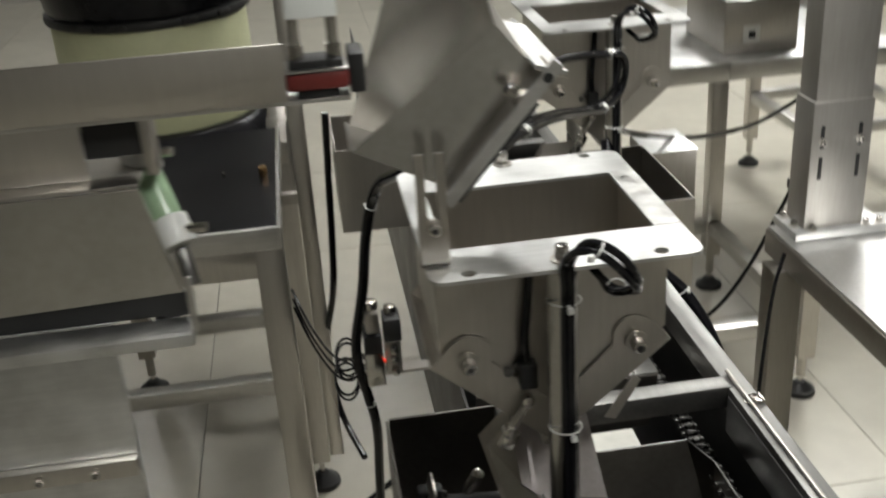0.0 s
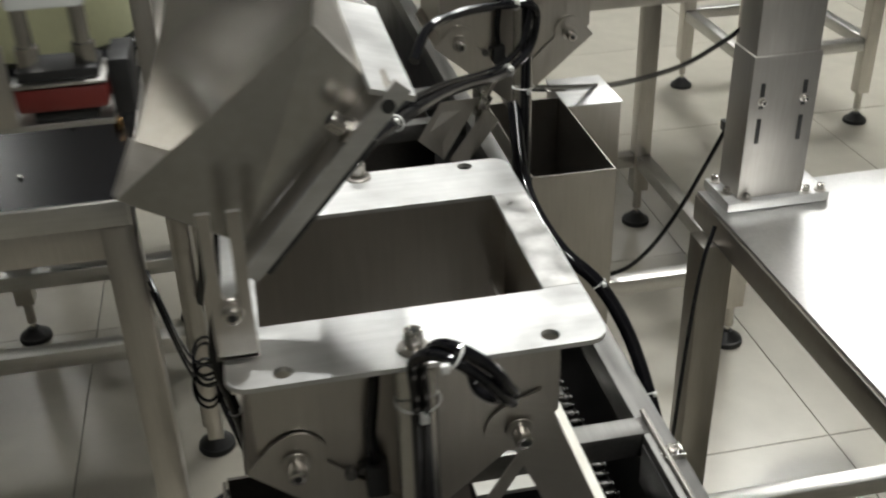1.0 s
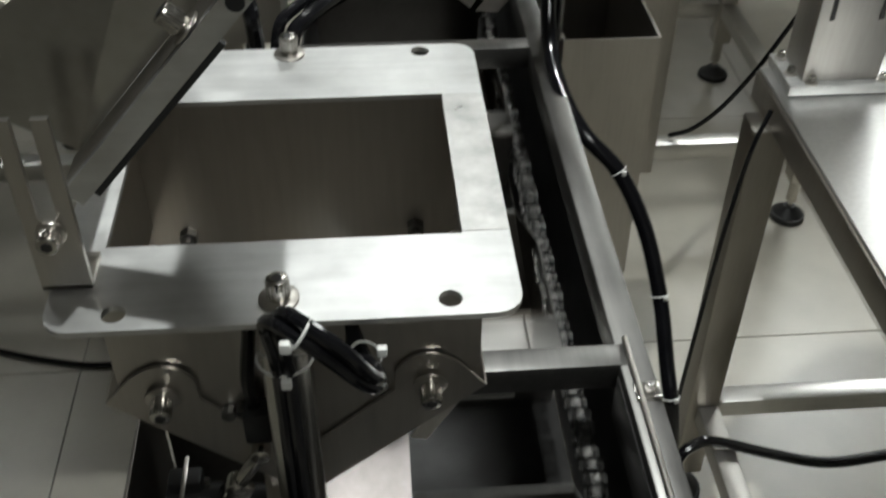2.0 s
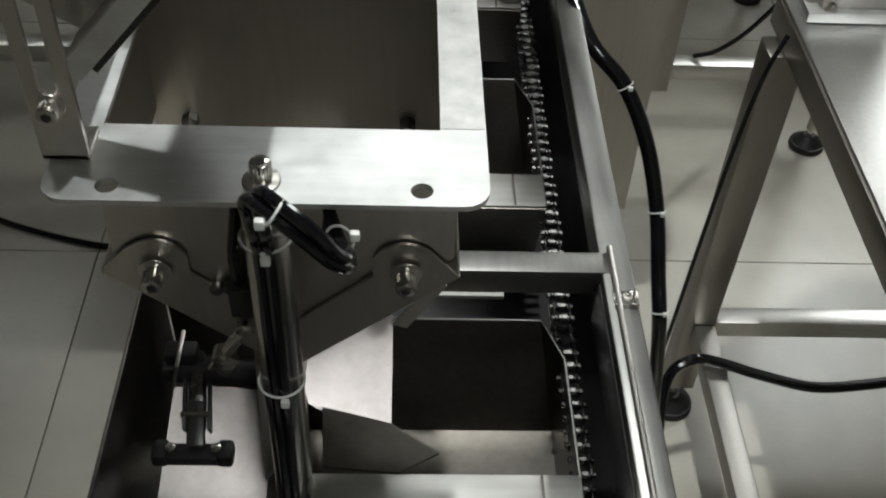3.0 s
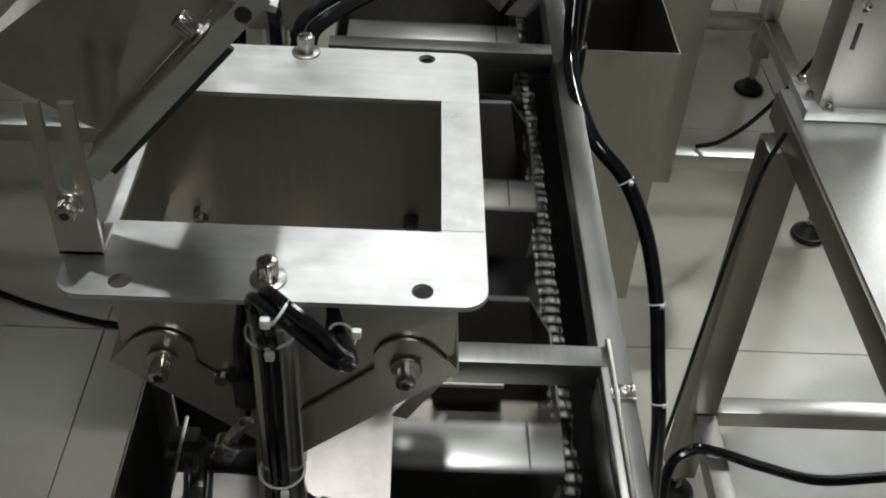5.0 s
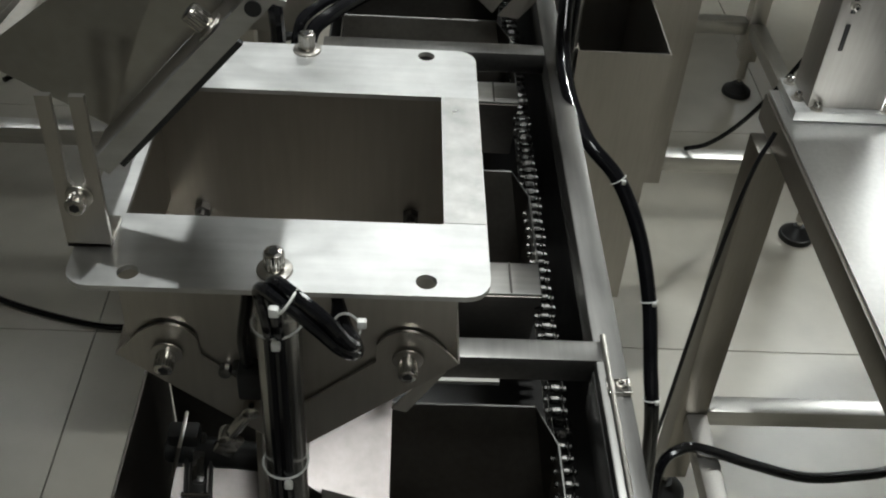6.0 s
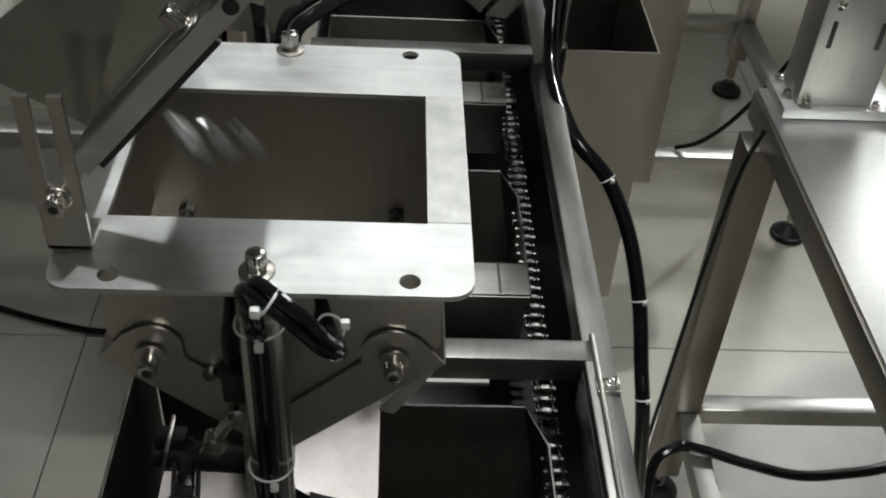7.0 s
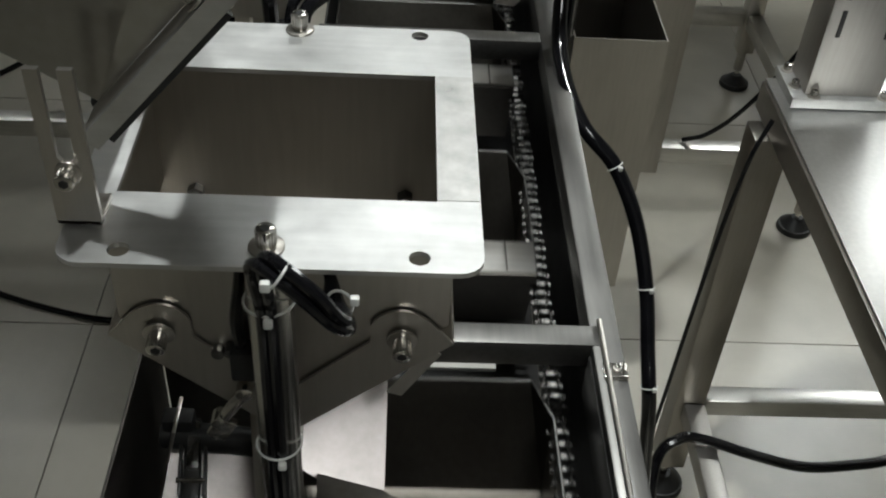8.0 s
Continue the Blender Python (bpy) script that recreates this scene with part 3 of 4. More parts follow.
def chain():
    """Roller chain beside the buckets; each link is a piece."""
    c = thing("drive_chain", (0.1175, 0, 0.836), "greasy steel roller chain, darkened for the shade in the trough", "chain")
    step = 0.0127
    bm = bmesh.new()
    for dx in (-0.0062, 0.0062):
        box(dx - 0.0009, dx + 0.0009, -0.0092, 0.0092, -0.0042, 0.0042, 0.0006, bm=bm)
    for y in (-step / 2, step / 2):
        cyl((-0.0100, y, 0), (0.0100, y, 0), 0.0027, n=8, bm=bm, bevel=0.0008)
        cyl((-0.0046, y, 0), (0.0046, y, 0), 0.0042, n=10, bm=bm, bevel=0.0012)
    me = bpy.data.meshes.new("chain_link")
    bm.to_mesh(me)
    bm.free()
    me.materials.append(GREASY_SHADED)
    for k in range(64):
        ob = new("chain_link", me)
        ob.parent = c
        ob.location = ((0.0014 if k % 2 else 0), -0.55 + k * step * 2, 0)
    return c


CHAIN = chain()


# ---- bins ----
def bin_box(name, x0, x1, y0, y1, z0, z1, label):
    b = thing(name, ((x0 + x1) / 2, (y0 + y1) / 2, z0), label, "bin", "steel bins")
    t = 0.002
    for nm, a in (("front_panel", (x0, x1, y0, y0 + t)), ("back_panel", (x0, x1, y1 - t, y1)), ("side_panel", (x0, x0 + t, y0 + t, y1 - t)), ("side_panel", (x1 - t, x1, y0 + t, y1 - t))):
        part(nm, box(*a, z0, z1), SATIN, b, smooth=False)
    part("bottom_panel", box(x0 + t, x1 - t, y0 + t, y1 - t, z0, z0 + t), DARKENED, b, smooth=False)
    return b


bin_box("discharge_bin", 0.176, 0.284, 0.634, 0.875, 0.54, RIM, "tall open stainless steel bin beside the conveyor")
closed = bin_box("steel_case", 0.300, 0.382, 0.885, 0.99, 0.55, 0.897, "closed stainless steel case behind an open bin")
part("lid", box(0.298, 0.384, 0.883, 0.992, 0.8975, 0.900, 0.0006), PLATE, closed, "pale flat lid")
bin_box("discharge_bin", -0.222, -0.125, 0.64, 0.80, 0.925, 1.045, "square steel box on the far side of the trough")


# ---- frames and tables ----
def levelling_foot(parent, x, y, ztop):
    f = part("levelling_foot", cyl((x, y, 0), (x, y, 0.014), 0.040, 0.038, n=24, bevel=0.003), BLACK, parent, "black levelling foot")
    bm = cyl((x, y, 0.014), (x, y, 0.034), 0.034, 0.013, n=24)
    part("dome", bm, BLACK, f)
    part("stem", cyl((x, y, 0.034), (x, y, ztop), 0.006, n=12), CHROME, f)
    return f


def leg(parent, x, y, z0, z1, w=0.045, mat=None):
    return part("leg", box(x - w / 2, x + w / 2, y - w / 2, y + w / 2, z0, z1, 0.003), mat or SATIN, parent)


def right_table():
    t = thing("work_table", (0.9, 0.3, 0), "stainless steel table with a bright sheet top", "table")
    part("tabletop", box(0.460, 1.6, -0.25, 0.765, 0.797, 0.80, 0.001), SHEET, t, "shiny sheet steel top")
    part("top_frame", box(0.456, 0.517, -0.25, 0.765, 0.755, 0.796, 0.003), FRAME, t)
    part("top_frame", box(0.52, 1.6, 0.72, 0.763, 0.755, 0.796, 0.003), FRAME, t)
    for x, y in ((0.4625, 0.709), (1.55, 0.709), (0.469, -0.2), (1.55, -0.2)):
        leg(t, x, y, 0.075, 0.754, 0.048, FRAME)
        levelling_foot(t, x, y, 0.075)
    part("brace", box(0.4885, 1.53, 0.690, 0.724, 0.208, 0.243, 0.003), STEEL, t)
    part("brace", box(0.452, 0.486, -0.18, 0.684, 0.208, 0.243, 0.003), POST, t)
    return t


def slotted_post():
    p = thing("slotted_post", (0.545, 0.73, 0.80), "square steel post with slots on a bolted base plate", "post")
    part("base_plate", box(0.472, 0.622, 0.692, 0.772, 0.801, 0.815, 0.001), PLATE, p)
    part("post_tube", box(0.492, 0.582, 0.705, 0.760, 0.815, 1.25, 0.002), POST, p)
    part("sleeve", box(0.489, 0.585, 0.702, 0.763, 0.815, 1.02, 0.002), POST, p)
    for x in (0.506, 0.566):
        for z in (0.965, 0.915):
            # each slot is a black inlay coloured as its inner shade, not a cut
            part("slot", box(x - 0.003, x + 0.003, 0.7005, 0.703, z - 0.018, z + 0.018, 0.001), BLACK, p)
        cap_screw(p, (x, 0.7015, 0.958), (0, -1, 0), 0.004, 0.007, 0.006)
    for x, y in ((0.482, 0.722), (0.612, 0.700), (0.482, 0.760), (0.500, 0.698), (0.590, 0.700)):
        cap_screw(p, (x, y, 0.815), (0, 0, 1), 0.0045, 0.008, 0.008)
    return p


def frame_stand(name, label, xs, ys, top, brace_z, group="machine stands", w=0.045, tops=None, low=True):
    f = thing(name, ((xs[0] + xs[-1]) / 2, (ys[0] + ys[-1]) / 2, 0), label, "stand", group)
    for x in xs:
        for y in ys:
            leg(f, x, y, 0.11, top - 0.05, w)
            part("leg_sleeve", cyl((x, y, 0.05), (x, y, 0.11), 0.012, n=14), SATIN, f)
            levelling_foot(f, x, y, 0.06)
    h = w / 2
    tops = tops or ys
    for y in ys:
        if low:
            part("brace", box(xs[0] + h + 0.001, xs[-1] - h - 0.001, y - 0.019, y + 0.019, brace_z - 0.038, brace_z, 0.003), STEEL, f)
        if y in tops:
            part("top_beam", box(xs[0] - h, xs[-1] + h, y - 0.022, y + 0.022, top - 0.049, top, 0.003), STEEL, f)
    for x in xs:
        for a, b in zip(ys, ys[1:]):
            if low:
                part("brace", box(x - 0.019, x + 0.019, a + h + 0.001, b - h - 0.001, brace_z - 0.038, brace_z, 0.003), STEEL_Y, f)
            if a in tops:
                part("top_beam", box(x - 0.022, x + 0.022, a + 0.0225, b - 0.0225, top - 0.049, top, 0.003), STEEL_Y, f)
    return f


right_table()
slotted_post()
stand = frame_stand("machine_stand", "square tube steel stand on black levelling feet", (0.30, 0.90), (1.434, 2.05), 0.70, 0.225, tops=(2.05,))
part("mast", box(0.8775, 0.9225, 1.4115, 1.4565, 0.6505, 1.25, 0.003), SATIN, stand, "upright square mast")
part("cable_clip", box(0.812, 0.877, 1.394, 1.418, 0.577, 0.600, 0.003), BLACK, stand, "black cable clip")
part("top_beam", box(0.923, 1.45, 2.028, 2.072, 0.651, 0.70, 0.003), STEEL, stand)
part("top_sheet", box(0.55, 1.45, 2.03, 2.75, 0.7005, 0.704, 0.001), PLATE, stand, "pale sheet steel top")
frame_stand("machine_stand", "distant square tube steel stand with black feet", (1.435, 1.88), (2.54, 3.0), 0.75, 0.30)
frame_stand("machine_stand", "square tube steel stand under the drum", (-0.755, -0.36), (1.85, 2.26), 0.68, 0.265, low=False)


def black_tray():
    t = thing("black_tray_table", (-0.6, 0.9, 0), "steel table with a glossy black tray top", "table")
    z = 0.92
    part("tray", box(-1.16, -0.315, 0.70, 1.18, z - 0.006, z - 0.002, 0.001), PAINT_BLACK, t, "glossy black sheet top", smooth=False)
    part("rim", box(-1.16, -0.3145, 0.692, 0.6995, z - 0.03, z + 0.004, 0.001), STEEL, t)
    part("rim", box(-0.3145, -0.309, 0.692, 1.18, z - 0.03, z + 0.004, 0.001), STEEL_Y, t)
    part("apron", box(-1.16, -0.309, 0.695, 0.735, z - 0.075, z - 0.031, 0.002), SATIN, t)
    part("fitting", cyl((-0.335, 0.93, z - 0.0015), (-0.335, 0.93, z + 0.014), 0.007, n=14, bevel=0.001), BRASS, t, "small brass fitting")
    for x, y in ((-0.45, 0.80), (-0.40, 0.95), (-0.52, 0.76)):
        part("stud", cyl((x, y, z - 0.0015), (x, y, z + 0.002), 0.003, n=10), CHROME, t)
    for y in (1.34, 1.66):
        part("brace", box(-1.12, -0.338, y - 0.019, y + 0.019, 0.262, 0.300, 0.003), STEEL, t, "low square tube brace")
    part("side_beam", box(-0.335, -0.297, 1.185, 1.68, z - 0.075, z - 0.032, 0.003), SATIN, t)
    for y, x in ((0.715, -0.330), (1.33, -0.316), (1.66, -0.316)):
        leg(t, x, y, 0.07, z - 0.031, 0.042)
        levelling_foot(t, x, y, 0.07)
        leg(t, -1.14, y, 0.07, z - 0.031, 0.042)
        levelling_foot(t, -1.14, y, 0.07)
    part("side_post", box(-0.2825, -0.2585, 0.838, 0.862, 0.42, 1.24, 0.002), SATIN, t, "slim upright square post")
    part("cross_bar", box(-0.3088, -0.2826, 0.842, 0.858, 0.896, 0.914, 0.0015), SATIN, t)
    return t


black_tray()


def feeder():
    f = thing("feeder_panel", (-0.4, 0.05, 1.10), "stainless steel feeder side panel with a folded edge", "feeder")
    part("upper_panel", box(-0.75, -0.262, 0.030, 0.033, 1.296, 1.338, 0.0006), SATIN, f)
    part("upper_deck", box(-0.75, -0.217, 0.0335, 0.075, 1.292, 1.2955, 0.0006), STEEL, f)
    # solid black block in place of the shade inside the opening
    part("opening", box(-0.412, -0.372, 0.050, 0.075, 1.262, 1.2915, 0.001), BLACK, f, "opening, its shade a solid black block")
    part("upright", box(-0.371, -0.362, 0.045, 0.070, 1.2465, 1.2915, 0.001), SATIN, f)
    part("back_panel", box(-0.75, -0.413, 0.050, 0.053, 1.2465, 1.2915, 0.0006), SATIN, f)
    part("lower_panel", sheet([(-0.80, 0.029, 1.146), (-0.358, 0.029, 1.158), (-0.376, 0.029, 1.243), (-0.80, 0.029, 1.243)], 0.003), POLISHED, f, smooth=False)
    part("lower_top", box(-0.80, -0.376, 0.0315, 0.10, 1.2425, 1.246, 0.001), SATIN, f)
    # two black strips draw the slot's inner shade; nothing is cut out
    part("slot", box(-0.80, -0.357, 0.031, 0.034, 1.138, 1.157), BLACK, f, "slot, its shade a solid black strip", smooth=False)
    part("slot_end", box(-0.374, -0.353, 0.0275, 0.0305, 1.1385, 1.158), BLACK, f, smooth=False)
    part("sill", box(-0.80, -0.352, -0.004, 0.027, 1.128, 1.138, 0.001), PLATE, f)
    part("end_strip", box(-0.352, -0.347, 0.0, 0.004, 1.138, 1.182, 0.0006), STEEL, f)
    part("apron", box(-0.80, -0.420, 0.050, 0.055, 0.85, 1.127, 0.001), PLATE, f)
    part("apron_rail", box(-0.80, -0.421, 0.040, 0.0495, 0.990, 1.006, 0.001), SATIN, f)
    for x in (-0.455, -0.50, -0.56):
        cap_screw(f, (x, 0.0395, 0.998), (0, -1, 0), 0.003, 0.004, 0.0045)
    return f


def red_block():
    r = thing("vibrator_block", (-0.24, 0.04, 1.2965), "dark red block with clear rods and nuts", "block")
    part("block", box(-0.262, -0.217, 0.030, 0.060, 1.302, 1.3155, 0.003), RED, r, "dark red rubber block")
    part("washer_plate", box(-0.262, -0.217, 0.029, 0.061, 1.3157, 1.3175, 0.0006), STEEL, r)
    part("cap_plate", box(-0.259, -0.220, 0.032, 0.058, 1.3177, 1.3233, 0.001), BLACK, r, "black rubber cap")
    part("side_pad", box(-0.2165, -0.205, 0.036, 0.070, 1.2958, 1.325, 0.002), BLACK, r, "black rubber side pad")
    for x in (-0.253, -0.226):
        part("nut", cyl((x, 0.042, 1.3235), (x, 0.042, 1.333), 0.006, n=6), CHROME, r)
        part("rod", cyl((x, 0.042, 1.333), (x, 0.042, 1.42), 0.004, n=12), CHROME, r)
    part("clear_block", box(-0.258, -0.221, 0.036, 0.052, 1.352, 1.385, 0.002), CLEAR, r, "clear plastic block")
    part("foot", box(-0.255, -0.224, 0.034, 0.056, 1.2958, 1.302, 0.001), BLACK, r)
    return r


def sight_glass():
    s = thing("sight_glass", (-0.35, 0.06, 1.14), "slanting green sight glass in white clamps", "gauge")
    a, b = Vector((-0.380, 0.085, 1.248)), Vector((-0.360, 0.052, 1.197))
    part("tube", cyl(a, b, 0.0115, n=20), GREEN, s, "pale green glass tube")
    part("stem", cyl(b - (a - b).normalized() * 0.013, (-0.350, 0.034, 1.160), 0.006, n=16, bevel=0.001), RAIL, s, "grey lower fitting")
    for p in (a, b):
        part("clamp", cyl(p + (a - b).normalized() * 0.012, p - (a - b).normalized() * 0.012, 0.0145, n=18, bevel=0.002), TIE, s)
        part("wing_screw", cyl(p + Vector((0.008, -0.005, 0.004)), p + Vector((0.026, -0.010, 0.006)), 0.004, n=10, bevel=0.001), CHROME, s)
    return s


feeder()
red_block()
sight_glass()


# ---- cables ----
def cables():
    c = thing("cable_bundle", (0.2, 0.3, 0.0), "thick black cable bundle with white ties running to the floor", "cable", "cable bundles")
    pts = [(0.153, 0.640, 1.02), (0.150, 0.592, 0.955), (0.154, 0.545, 0.925), (0.173, 0.496, 0.895), (0.209, 0.472, 0.861), (0.236, 0.443, 0.81), (0.253, 0.409, 0.746), (0.258, 0.365, 0.69), (0.265, 0.335, 0.63), (0.30, 0.36, 0.42), (0.36, 0.42, 0.2), (0.40, 0.49, 0.03)]
    part("cable", hose(pts, 0.0082, n=14), CABLE, c)
    path = smooth_path(pts)
    for k in (32, 48, 61):
        ring_tie(path[k], path[k + 1] - path[k - 1], 0.0092, c, (0.004, -0.008, 0.003))
    f = thing("cable", (0.6, 0.5, 0.1), "black cable slung past the table leg", "cable", "loose cables")
    part("cable", hose([(0.385, 0.50, 0.10), (0.39, 0.575, 0.23), (0.425, 0.597, 0.262), (0.465, 0.601, 0.256), (0.531, 0.581, 0.25), (0.605, 0.559, 0.25), (0.68, 0.563, 0.25), (0.76, 0.58, 0.25), (0.9, 0.64, 0.255)], 0.0085, n=10), CABLE, f)
    g = thing("cable", (0.8, 1.5, 0.0), "thin black cable hanging between the stands", "cable", "loose cables")
    part("cable", hose([(0.165, 0.645, 1.05), (0.172, 0.665, 1.028), (0.288, 0.85, 0.943), (0.446, 1.05, 0.858), (0.639, 1.25, 0.796), (0.785, 1.38, 0.787), (0.830, 1.40, 0.80), (0.845, 1.405, 0.77), (0.840, 1.405, 0.67), (0.820, 1.40, 0.588)], 0.0048, n=8), CABLE, g)
    k = thing("cable", (0.6, 1.2, 0.0), "thin black cable sagging behind the table leg", "cable", "loose cables")
    part("cable", hose([(0.820, 1.40, 0.588), (0.775, 1.40, 0.49), (0.73, 1.40, 0.40), (0.68, 1.405, 0.318), (0.634, 1.42, 0.26), (0.595, 1.44, 0.231)], 0.005, n=8), CABLE, k)

    m = thing("cable", (0.41, 0.66, 0.0), "thin black cable hanging beside the table leg", "cable", "loose cables")
    part("cable", hose([(0.450, 0.680, 0.79), (0.430, 0.665, 0.74), (0.419, 0.66, 0.64), (0.413, 0.66, 0.5), (0.405, 0.655, 0.3), (0.385, 0.62, 0.12), (0.365, 0.55, 0.0035), (0.30, 0.50, 0.0035)], 0.0032, n=8), CABLE, m)


cables()

# ---- cables and fittings behind and beside the hopper ----
def rear_cables():
    c = thing("cable_bundle", (-0.08, 0.19, 1.0), "thick black cable loop with white ties between two hoppers", "cable", "cable bundles")
    run = [(-0.084, 0.182, 0.98), (-0.084, 0.183, 1.12), (-0.084, 0.187, 1.172), (-0.072, 0.205, 1.184), (-0.030, 0.28, 1.173), (0.031, 0.40, 1.141), (0.085, 0.49, 1.112), (0.123, 0.55, 1.096), (0.160, 0.60, 1.100), (0.172, 0.615, 1.128), (0.160, 0.60, 1.150), (0.131, 0.58, 1.158), (0.09, 0.54, 1.170), (0.053, 0.50, 1.178), (0.020, 0.455, 1.182), (0.0, 0.42, 1.165)]
    part("cable", hose(run, 0.0047, n=10), CABLE, c)
    part("cable", hose([Vector(p) + Vector((-0.008, 0.004, 0.004)) for p in run[:9]] + [(0.165, 0.612, 1.14)], 0.0036, n=10), CABLE, c)
    path = smooth_path(run)
    for k in (30, 56, 86):
        ring_tie(path[k], path[k + 1] - path[k - 1], 0.0062, c, (0.0, -0.0065, 0.004))
    part("cable", hose([(-0.10, 0.19, 1.0), (-0.104, 0.193, 1.15), (-0.108, 0.2, 1.2), (-0.125, 0.24, 1.24)], 0.005, n=8), CABLE, c)


rear_cables()


def left_cables():
    c = thing("cable_bundle", (-0.22, 0.2, 0.6), "thick black cable hanging down beside the trough", "cable", "cable bundles")
    pts = [(-0.085, 0.30, 1.36), (-0.105, 0.27, 1.28), (-0.128, 0.26, 1.20), (-0.150, 0.35, 1.12), (-0.178, 0.47, 1.055), (-0.196, 0.50, 0.985), (-0.208, 0.50, 0.905), (-0.222, 0.50, 0.84), (-0.224, 0.50, 0.80), (-0.215, 0.51, 0.74), (-0.207, 0.52, 0.68), (-0.210, 0.54, 0.58), (-0.215, 0.56, 0.44), (-0.215, 0.58, 0.2), (-0.215, 0.60, 0.012)]
    part("cable", hose(pts, 0.0068, n=10), CABLE, c)
    path = smooth_path(pts)
    for k in (36, 74):
        ring_tie(path[k], path[k + 1] - path[k - 1], 0.0076, c, (0.006, -0.004, 0.003))
    d = thing("cable", (-0.25, 0.85, 0.47), "thin black cable hanging along a table leg", "cable", "loose cables")
    part("cable", hose([(-0.227, 0.80, 1.052), (-0.232, 0.80, 0.95), (-0.243, 0.80, 0.774), (-0.262, 0.85, 0.66), (-0.268, 0.9, 0.574), (-0.255, 0.85, 0.50), (-0.225, 0.75, 0.47)], 0.0055, n=8), CABLE, d)
    e = thing("cable", (-0.6, 1.08, 0.0), "black cable lying on the tiled floor", "cable", "loose cables")
    part("cable", hose([(-1.25, 1.40, 0.0062), (-1.0, 1.24, 0.0062), (-0.82, 1.14, 0.0062), (-0.64, 1.08, 0.0062), (-0.54, 1.07, 0.0062), (-0.44, 1.09, 0.0062), (-0.30, 1.17, 0.0062), (-0.12, 1.34, 0.0062), (0.02, 1.60, 0.0062)], 0.0062, n=8), CABLE, e)
    g = thing("cable", (-0.8, 2.3, 0.0), "black cable lying on the floor under the stand", "cable", "loose cables")
    part("cable", hose([(-1.05, 1.95, 0.0072), (-0.92, 2.14, 0.0072), (-0.82, 2.31, 0.0072), (-0.72, 2.50, 0.0072), (-0.62, 2.75, 0.0072)], 0.0072, n=8), CABLE, g)


left_cables()


def valve_block():
    v = thing("pneumatic_valve", (-0.20, 0.50, 0.70), "small pneumatic valve with black coil and red lamp", "valve")
    part("body", box(-0.214, -0.190, 0.49, 0.53, 0.765, 0.815, 0.002), CHROME, v)
    part("coil", box(-0.214, -0.190, 0.488, 0.528, 0.8155, 0.842, 0.002), BLACK, v, "black solenoid coil")
    part("cap", box(-0.210, -0.192, 0.492, 0.522, 0.8425, 0.872, 0.003), SATIN, v)
    part("knob", cyl((-0.201, 0.507, 0.8725), (-0.201, 0.507, 0.885), 0.010, n=18, bevel=0.002), CHROME, v)
    part("indicator", cyl((-0.189, 0.484, 0.806), (-0.189, 0.489, 0.806), 0.0018, n=10), LED, v, "glowing red lamp")
    for z in (0.772, 0.786, 0.802):
        f = part("fitting", cyl((-0.2145, 0.51, z), (-0.228, 0.51, z), 0.0045, n=12, bevel=0.001), CHROME, v)
        part("air_tube", hose([(-0.228, 0.51, z), (-0.245, 0.515, z - 0.004), (-0.262, 0.56, z - 0.012), (-0.285, 0.64, z - 0.01), (-0.305, 0.695, z + 0.02)], 0.002, n=6), CABLE, f)
    part("body", box(-0.187, -0.166, 0.495, 0.528, 0.7795, 0.828, 0.002), SATIN, v)
    part("coil", box(-0.187, -0.164, 0.490, 0.526, 0.8285, 0.862, 0.003), BLACK, v, "black solenoid coil")
    for z in (0.788, 0.806, 0.820):
        part("fitting", cyl((-0.176, 0.494, z), (-0.176, 0.480, z), 0.0050, n=12, bevel=0.001), CHROME, v)
    part("knob", cyl((-0.176, 0.508, 0.8625), (-0.176, 0.508, 0.874), 0.008, n=18, bevel=0.002), CHROME, v)
    for k in range(2):
        turn = [(-0.236 - 0.004 * k + 0.016 * math.cos(a), 0.515 + 0.012 * math.sin(a) + 0.002 * a, 0.790 - 0.03 * k + 0.024 * math.sin(a)) for a in [0.5 * q for q in range(26)]]
        part("air_tube", hose(turn, 0.0019, n=6, steps=2), CABLE, v, "curled black air tube")
    part("bracket", box(-0.189, -0.1155, 0.50, 0.52, 0.775, 0.779), SATIN, v)
    return v


valve_block()


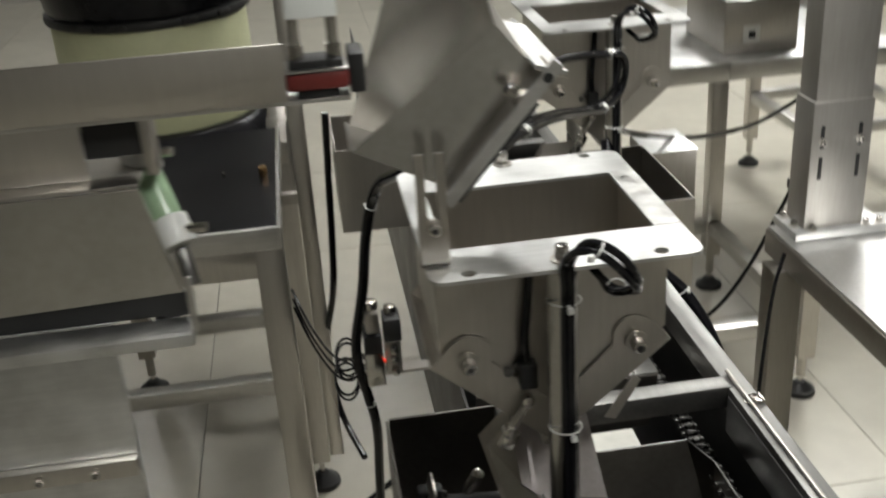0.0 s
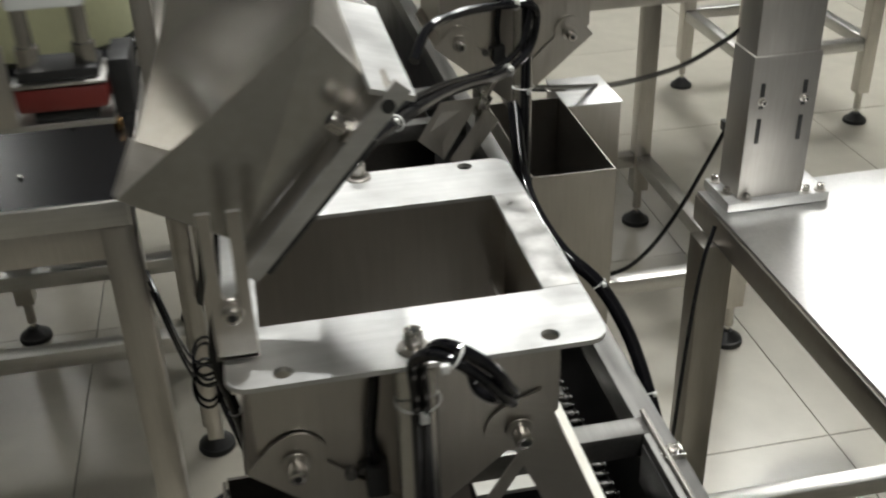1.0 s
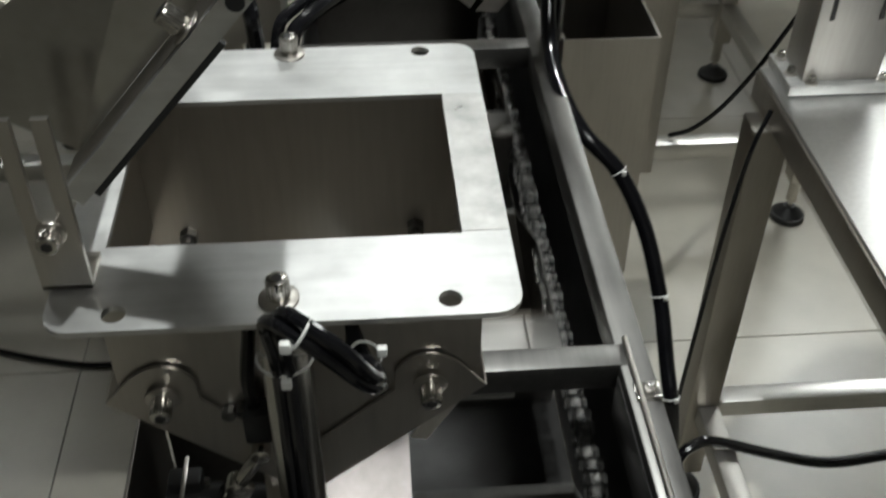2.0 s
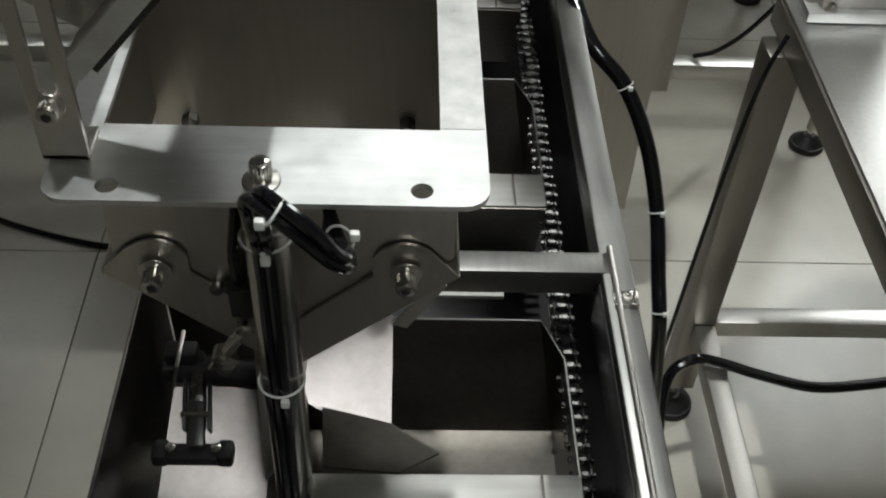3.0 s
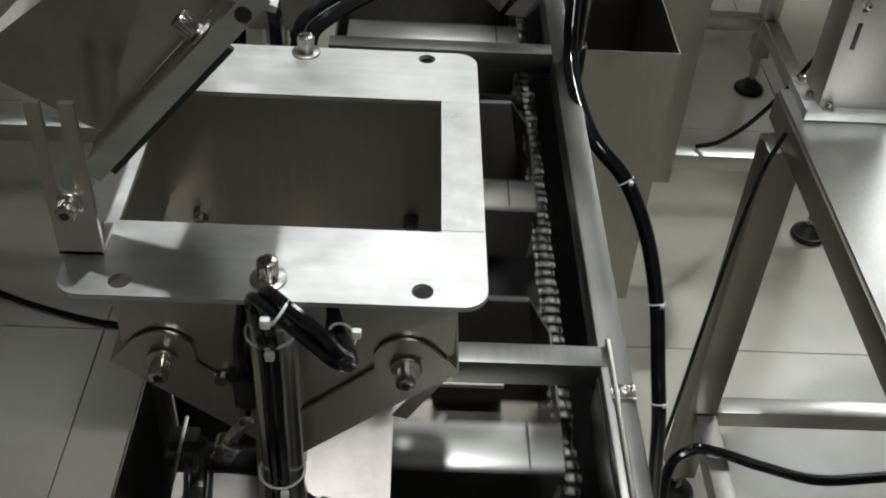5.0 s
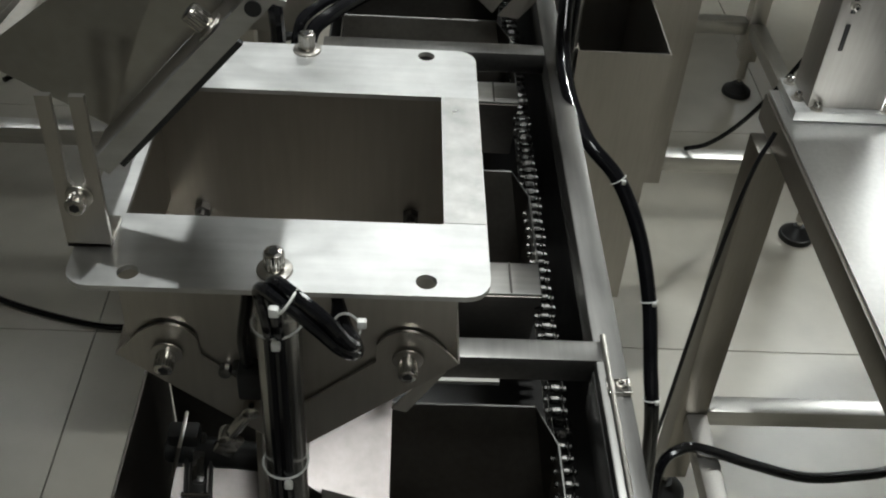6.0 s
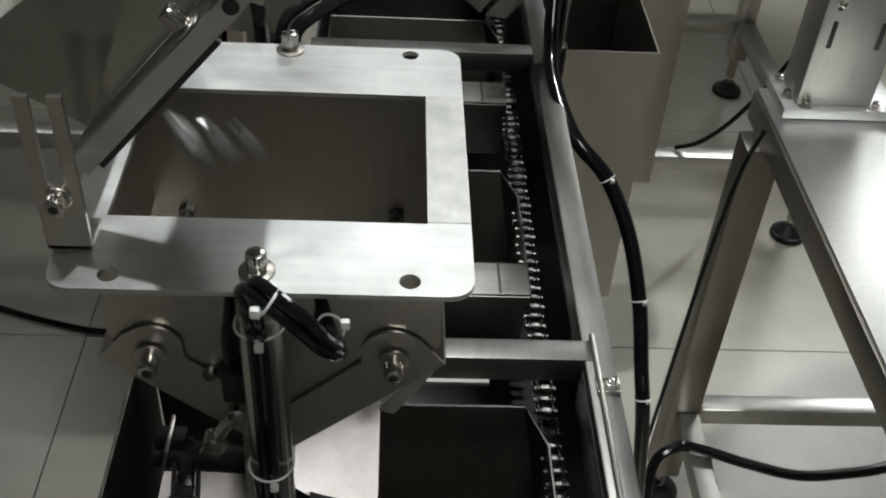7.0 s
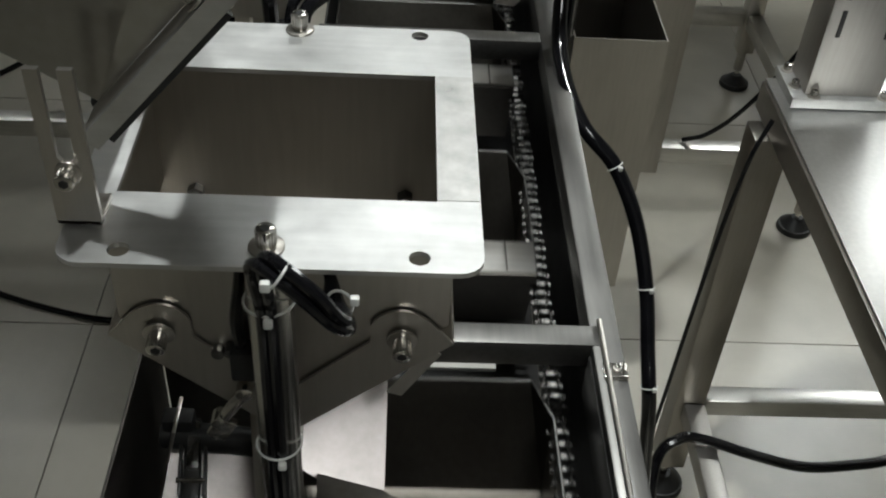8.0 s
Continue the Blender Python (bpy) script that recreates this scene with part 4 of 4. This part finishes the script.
def toggle_latch():
    t = thing("toggle_latch", (-0.163, 0.03, 0.832), "black toggle latch on a pale ledge inside the trough", "latch")
    part("base_bar", box(-0.192, -0.140, 0.0315, 0.0455, 0.8375, 0.8475, 0.002), BLACK, t)
    for x in (-0.1895, -0.1425):
        part("base_lug", box(x - 0.006, x + 0.006, 0.030, 0.047, 0.8375, 0.851, 0.003), BLACK, t)
    for x in (-0.182, -0.149):
        part("screw", cyl((x, 0.0385, 0.849), (x, 0.0385, 0.852), 0.0042, n=14, bevel=0.0008), CHROME, t)
        part("washer_disc", cyl((x + (0.006 if x < -0.16 else -0.006), 0.055, 0.8395), (x + (0.006 if x < -0.16 else -0.006), 0.055, 0.8425), 0.010, n=18), CHROME, t)
    part("lever", box(-0.172, -0.159, 0.038, 0.092, 0.855, 0.863, 0.002, turn=pose(0, 0, 0, 22, 0, 4)), DARK, t)
    for x in (-0.1745, -0.1565):
        part("cheek", box(x - 0.0012, x + 0.0012, 0.050, 0.098, 0.853, 0.869, 0.0008, turn=pose(0, 0, 0, 22, 0, 4)), DARK, t, "black side cheek")
    part("cross_pin", cyl((-0.176, 0.060, 0.862), (-0.155, 0.060, 0.862), 0.0022, n=10), CHROME, t)
    part("hinge_block", box(-0.190, -0.166, 0.090, 0.106, 0.874, 0.892, 0.003), BLACK, t)
    part("link", box(-0.170, -0.161, 0.066, 0.104, 0.868, 0.878, 0.001, turn=pose(0, 0, 0, 22, 0, 4)), GREASY_SHADED, t)
    part("hook", box(-0.181, -0.178, 0.070, 0.105, 0.868, 0.905, 0.001, turn=pose(0, 0, 0, 0, 14, 0)), SATIN, t)
    part("cylinder", cyl((-0.192, 0.096, 0.872), (-0.100, 0.090, 0.868), 0.011, n=20, bevel=0.002), BLACK, t, "black air cylinder")
    part("joint", cyl((-0.146, 0.075, 0.900), (-0.135, 0.066, 0.925), 0.006, n=14, bevel=0.0015), CHROME, t)
    return t


toggle_latch()


def drum():
    """Large cream drum standing on the stand behind the tables."""
    x, y = -0.61, 1.97
    d = thing("cream_drum", (x, y, 0.6805), "large cream drum with a thick black rim on a steel stand", "drum")
    n, r = 56, 0.235
    at = lambda z: (x, y, z)
    part("shell", cyl(at(0.751), at(1.0), r, n=n, bevel=0.004), CREAM, d, "cream painted shell")
    part("plinth", cyl(at(0.6805), at(0.7505), r + 0.055, r + 0.02, n=n, bevel=0.006), PAINT_BLACK, d, "flared glossy black base")
    part("rim", cyl(at(1.0005), at(1.022), r + 0.012, n=n, bevel=0.006), BLACK, d, "black rubber rim")
    part("bowl", cyl(at(1.0225), at(1.17), r + 0.004, r + 0.03, n=n, bevel=0.006), PAINT_BLACK, d, "glossy black bowl")
    for a in (-118, -100, -62, -40):
        c, q = math.cos(radians(a)), math.sin(radians(a))
        part("clip", box(x + (r + 0.014) * c - 0.02, x + (r + 0.014) * c + 0.02, y + (r + 0.014) * q - 0.004, y + (r + 0.014) * q + 0.004, 1.003, 1.019, 0.002, turn=pose(0, 0, 0, 0, 0, a + 90)), DARK, d)
    return d


drum()


def control_box():
    b = thing("control_box", (1.0, 2.2, 0.7045), "grey metal control box with a small white panel", "box")
    part("case", box(0.93, 1.15, 2.10, 2.40, 0.7045, 0.86, 0.004), SATIN, b)
    part("panel", box(0.985, 1.035, 2.096, 2.0995, 0.735, 0.785, 0.002), TIE, b, "white panel")
    part("switch", box(1.0, 1.02, 2.092, 2.0955, 0.75, 0.77, 0.002), BLACK, b)
    k = thing("black_motor", (1.2, 2.25, 0.8605), "black boxy motor cover", "motor")
    part("cover", box(1.06, 1.18, 2.12, 2.35, 0.8605, 0.95, 0.01), BLACK, k)


control_box()


# ---- product that drops through ----
def piece(at, seed):
    rng = random.Random(seed)
    bm = bmesh.new()
    bmesh.ops.create_icosphere(bm, subdivisions=2, radius=0.008)
    for v in bm.verts:
        v.co = Vector((v.co.x * 1.5, v.co.y * 0.8, v.co.z * 0.6)) * rng.uniform(0.8, 1.2)
    me = bpy.data.meshes.new("product_piece")
    bm.to_mesh(me)
    bm.free()
    me.materials.append(FILM)
    ob = new("product_piece", me)
    ob.location = at
    return tagged(ob, "small crumpled translucent product piece dropping through the hopper", "product", "product pieces")


PIECES = [piece((0, 0, 0), k) for k in range(6)]

# ---- the second weighing hopper further along ----
OFF = Vector((0.245, 0.68, 0))
copy_thing(HOPPER, Matrix.Translation(Vector(HOPPER.location) + OFF))
copy_thing(bundle, Matrix.Translation(Vector(bundle.location) + OFF))


# ---- what moves ----
def motions():
    base = Vector(FLAP.location)
    rest = pose(*base)
    wide = pose(*base, 0, -71, 0)
    half = pose(*base, 0, -40, 0)
    rows = [(0, rest), (0.60, rest), (0.72, wide), (1.10, wide), (1.22, half), (1.28, rest), (4.05, rest), (4.17, wide), (4.52, wide), (4.60, half), (4.68, rest), (7.42, rest), (7.50, pose(*base, 0, -57, 0)), (7.57, wide), (7.85, wide), (7.90, pose(*base, 0, -61, 0)), (7.97, rest), (8.0, rest)]
    walk(FLAP, rows)
    travel = [(0, -PITCH), (1.25, -PITCH), (1.4, -0.29), (1.6, -0.23), (1.8, -0.16), (2.0, -0.065), (2.2, -0.006), (2.35, 0), (4.62, 0), (4.7, 0.015), (5.2, 0.22), (5.55, PITCH), (7.92, PITCH), (8.0, PITCH + 0.012)]
    for ob in (*BUCKETS, CHAIN):
        at = Vector(ob.location)
        walk(ob, [(t, Matrix.Translation(at + Vector((0, d, 0)))) for t, d in travel])
    # two handfuls: the first waits on the flaps, the second in the chute
    for k, ob in enumerate(PIECES):
        i = k % 3
        dx, dy, turn = (-0.016, 0.0, 0.014)[i], (0.045, 0.065, 0.085)[i], 25 * i
        chute = (-0.185 + 0.010 * i, 0.03 + 0.022 * i, 1.262 - 0.009 * i)
        wait = (-0.080 + dx, dy, 1.040 + 0.006 * i)
        drop = (-0.040 + dx, dy + 0.01, 0.955 + 0.02 * i)
        land = (-0.010 + 2 * dx, dy - 0.005, 0.776)
        if k < 3:
            rows = [(0, pose(*wait, 0, 0, turn)), (4.08, pose(*wait, 0, 0, turn)), (4.20, pose(*drop, 60, 30, turn)), (4.30, pose(*land, 90, 0, turn)), (4.62, pose(*land, 90, 0, turn))]
            rows += [(t, pose(land[0], land[1] + d, land[2], 90, 0, turn)) for t, d in ((4.7, 0.015), (5.2, 0.22), (5.55, PITCH), (7.92, PITCH), (8.0, PITCH + 0.012))]
        else:
            rows = [(0, pose(*chute, 0, 40, turn)), (6.90, pose(*chute, 0, 40, turn)), (7.0, pose(-0.125 + 0.012 * i, dy, 1.195 - 0.014 * i, 30, 60, turn)), (7.10, pose(-0.085 + dx, dy, 1.10, 60, 30, turn)), (7.16, pose(*wait, 0, 0, turn)), (7.40, pose(*wait, 0, 0, turn)), (7.54, pose(*drop, 60, 30, turn)), (7.63, pose(*land, 90, 0, turn)), (8.0, pose(*land, 90, 0, turn))]
        walk(ob, rows)


motions()
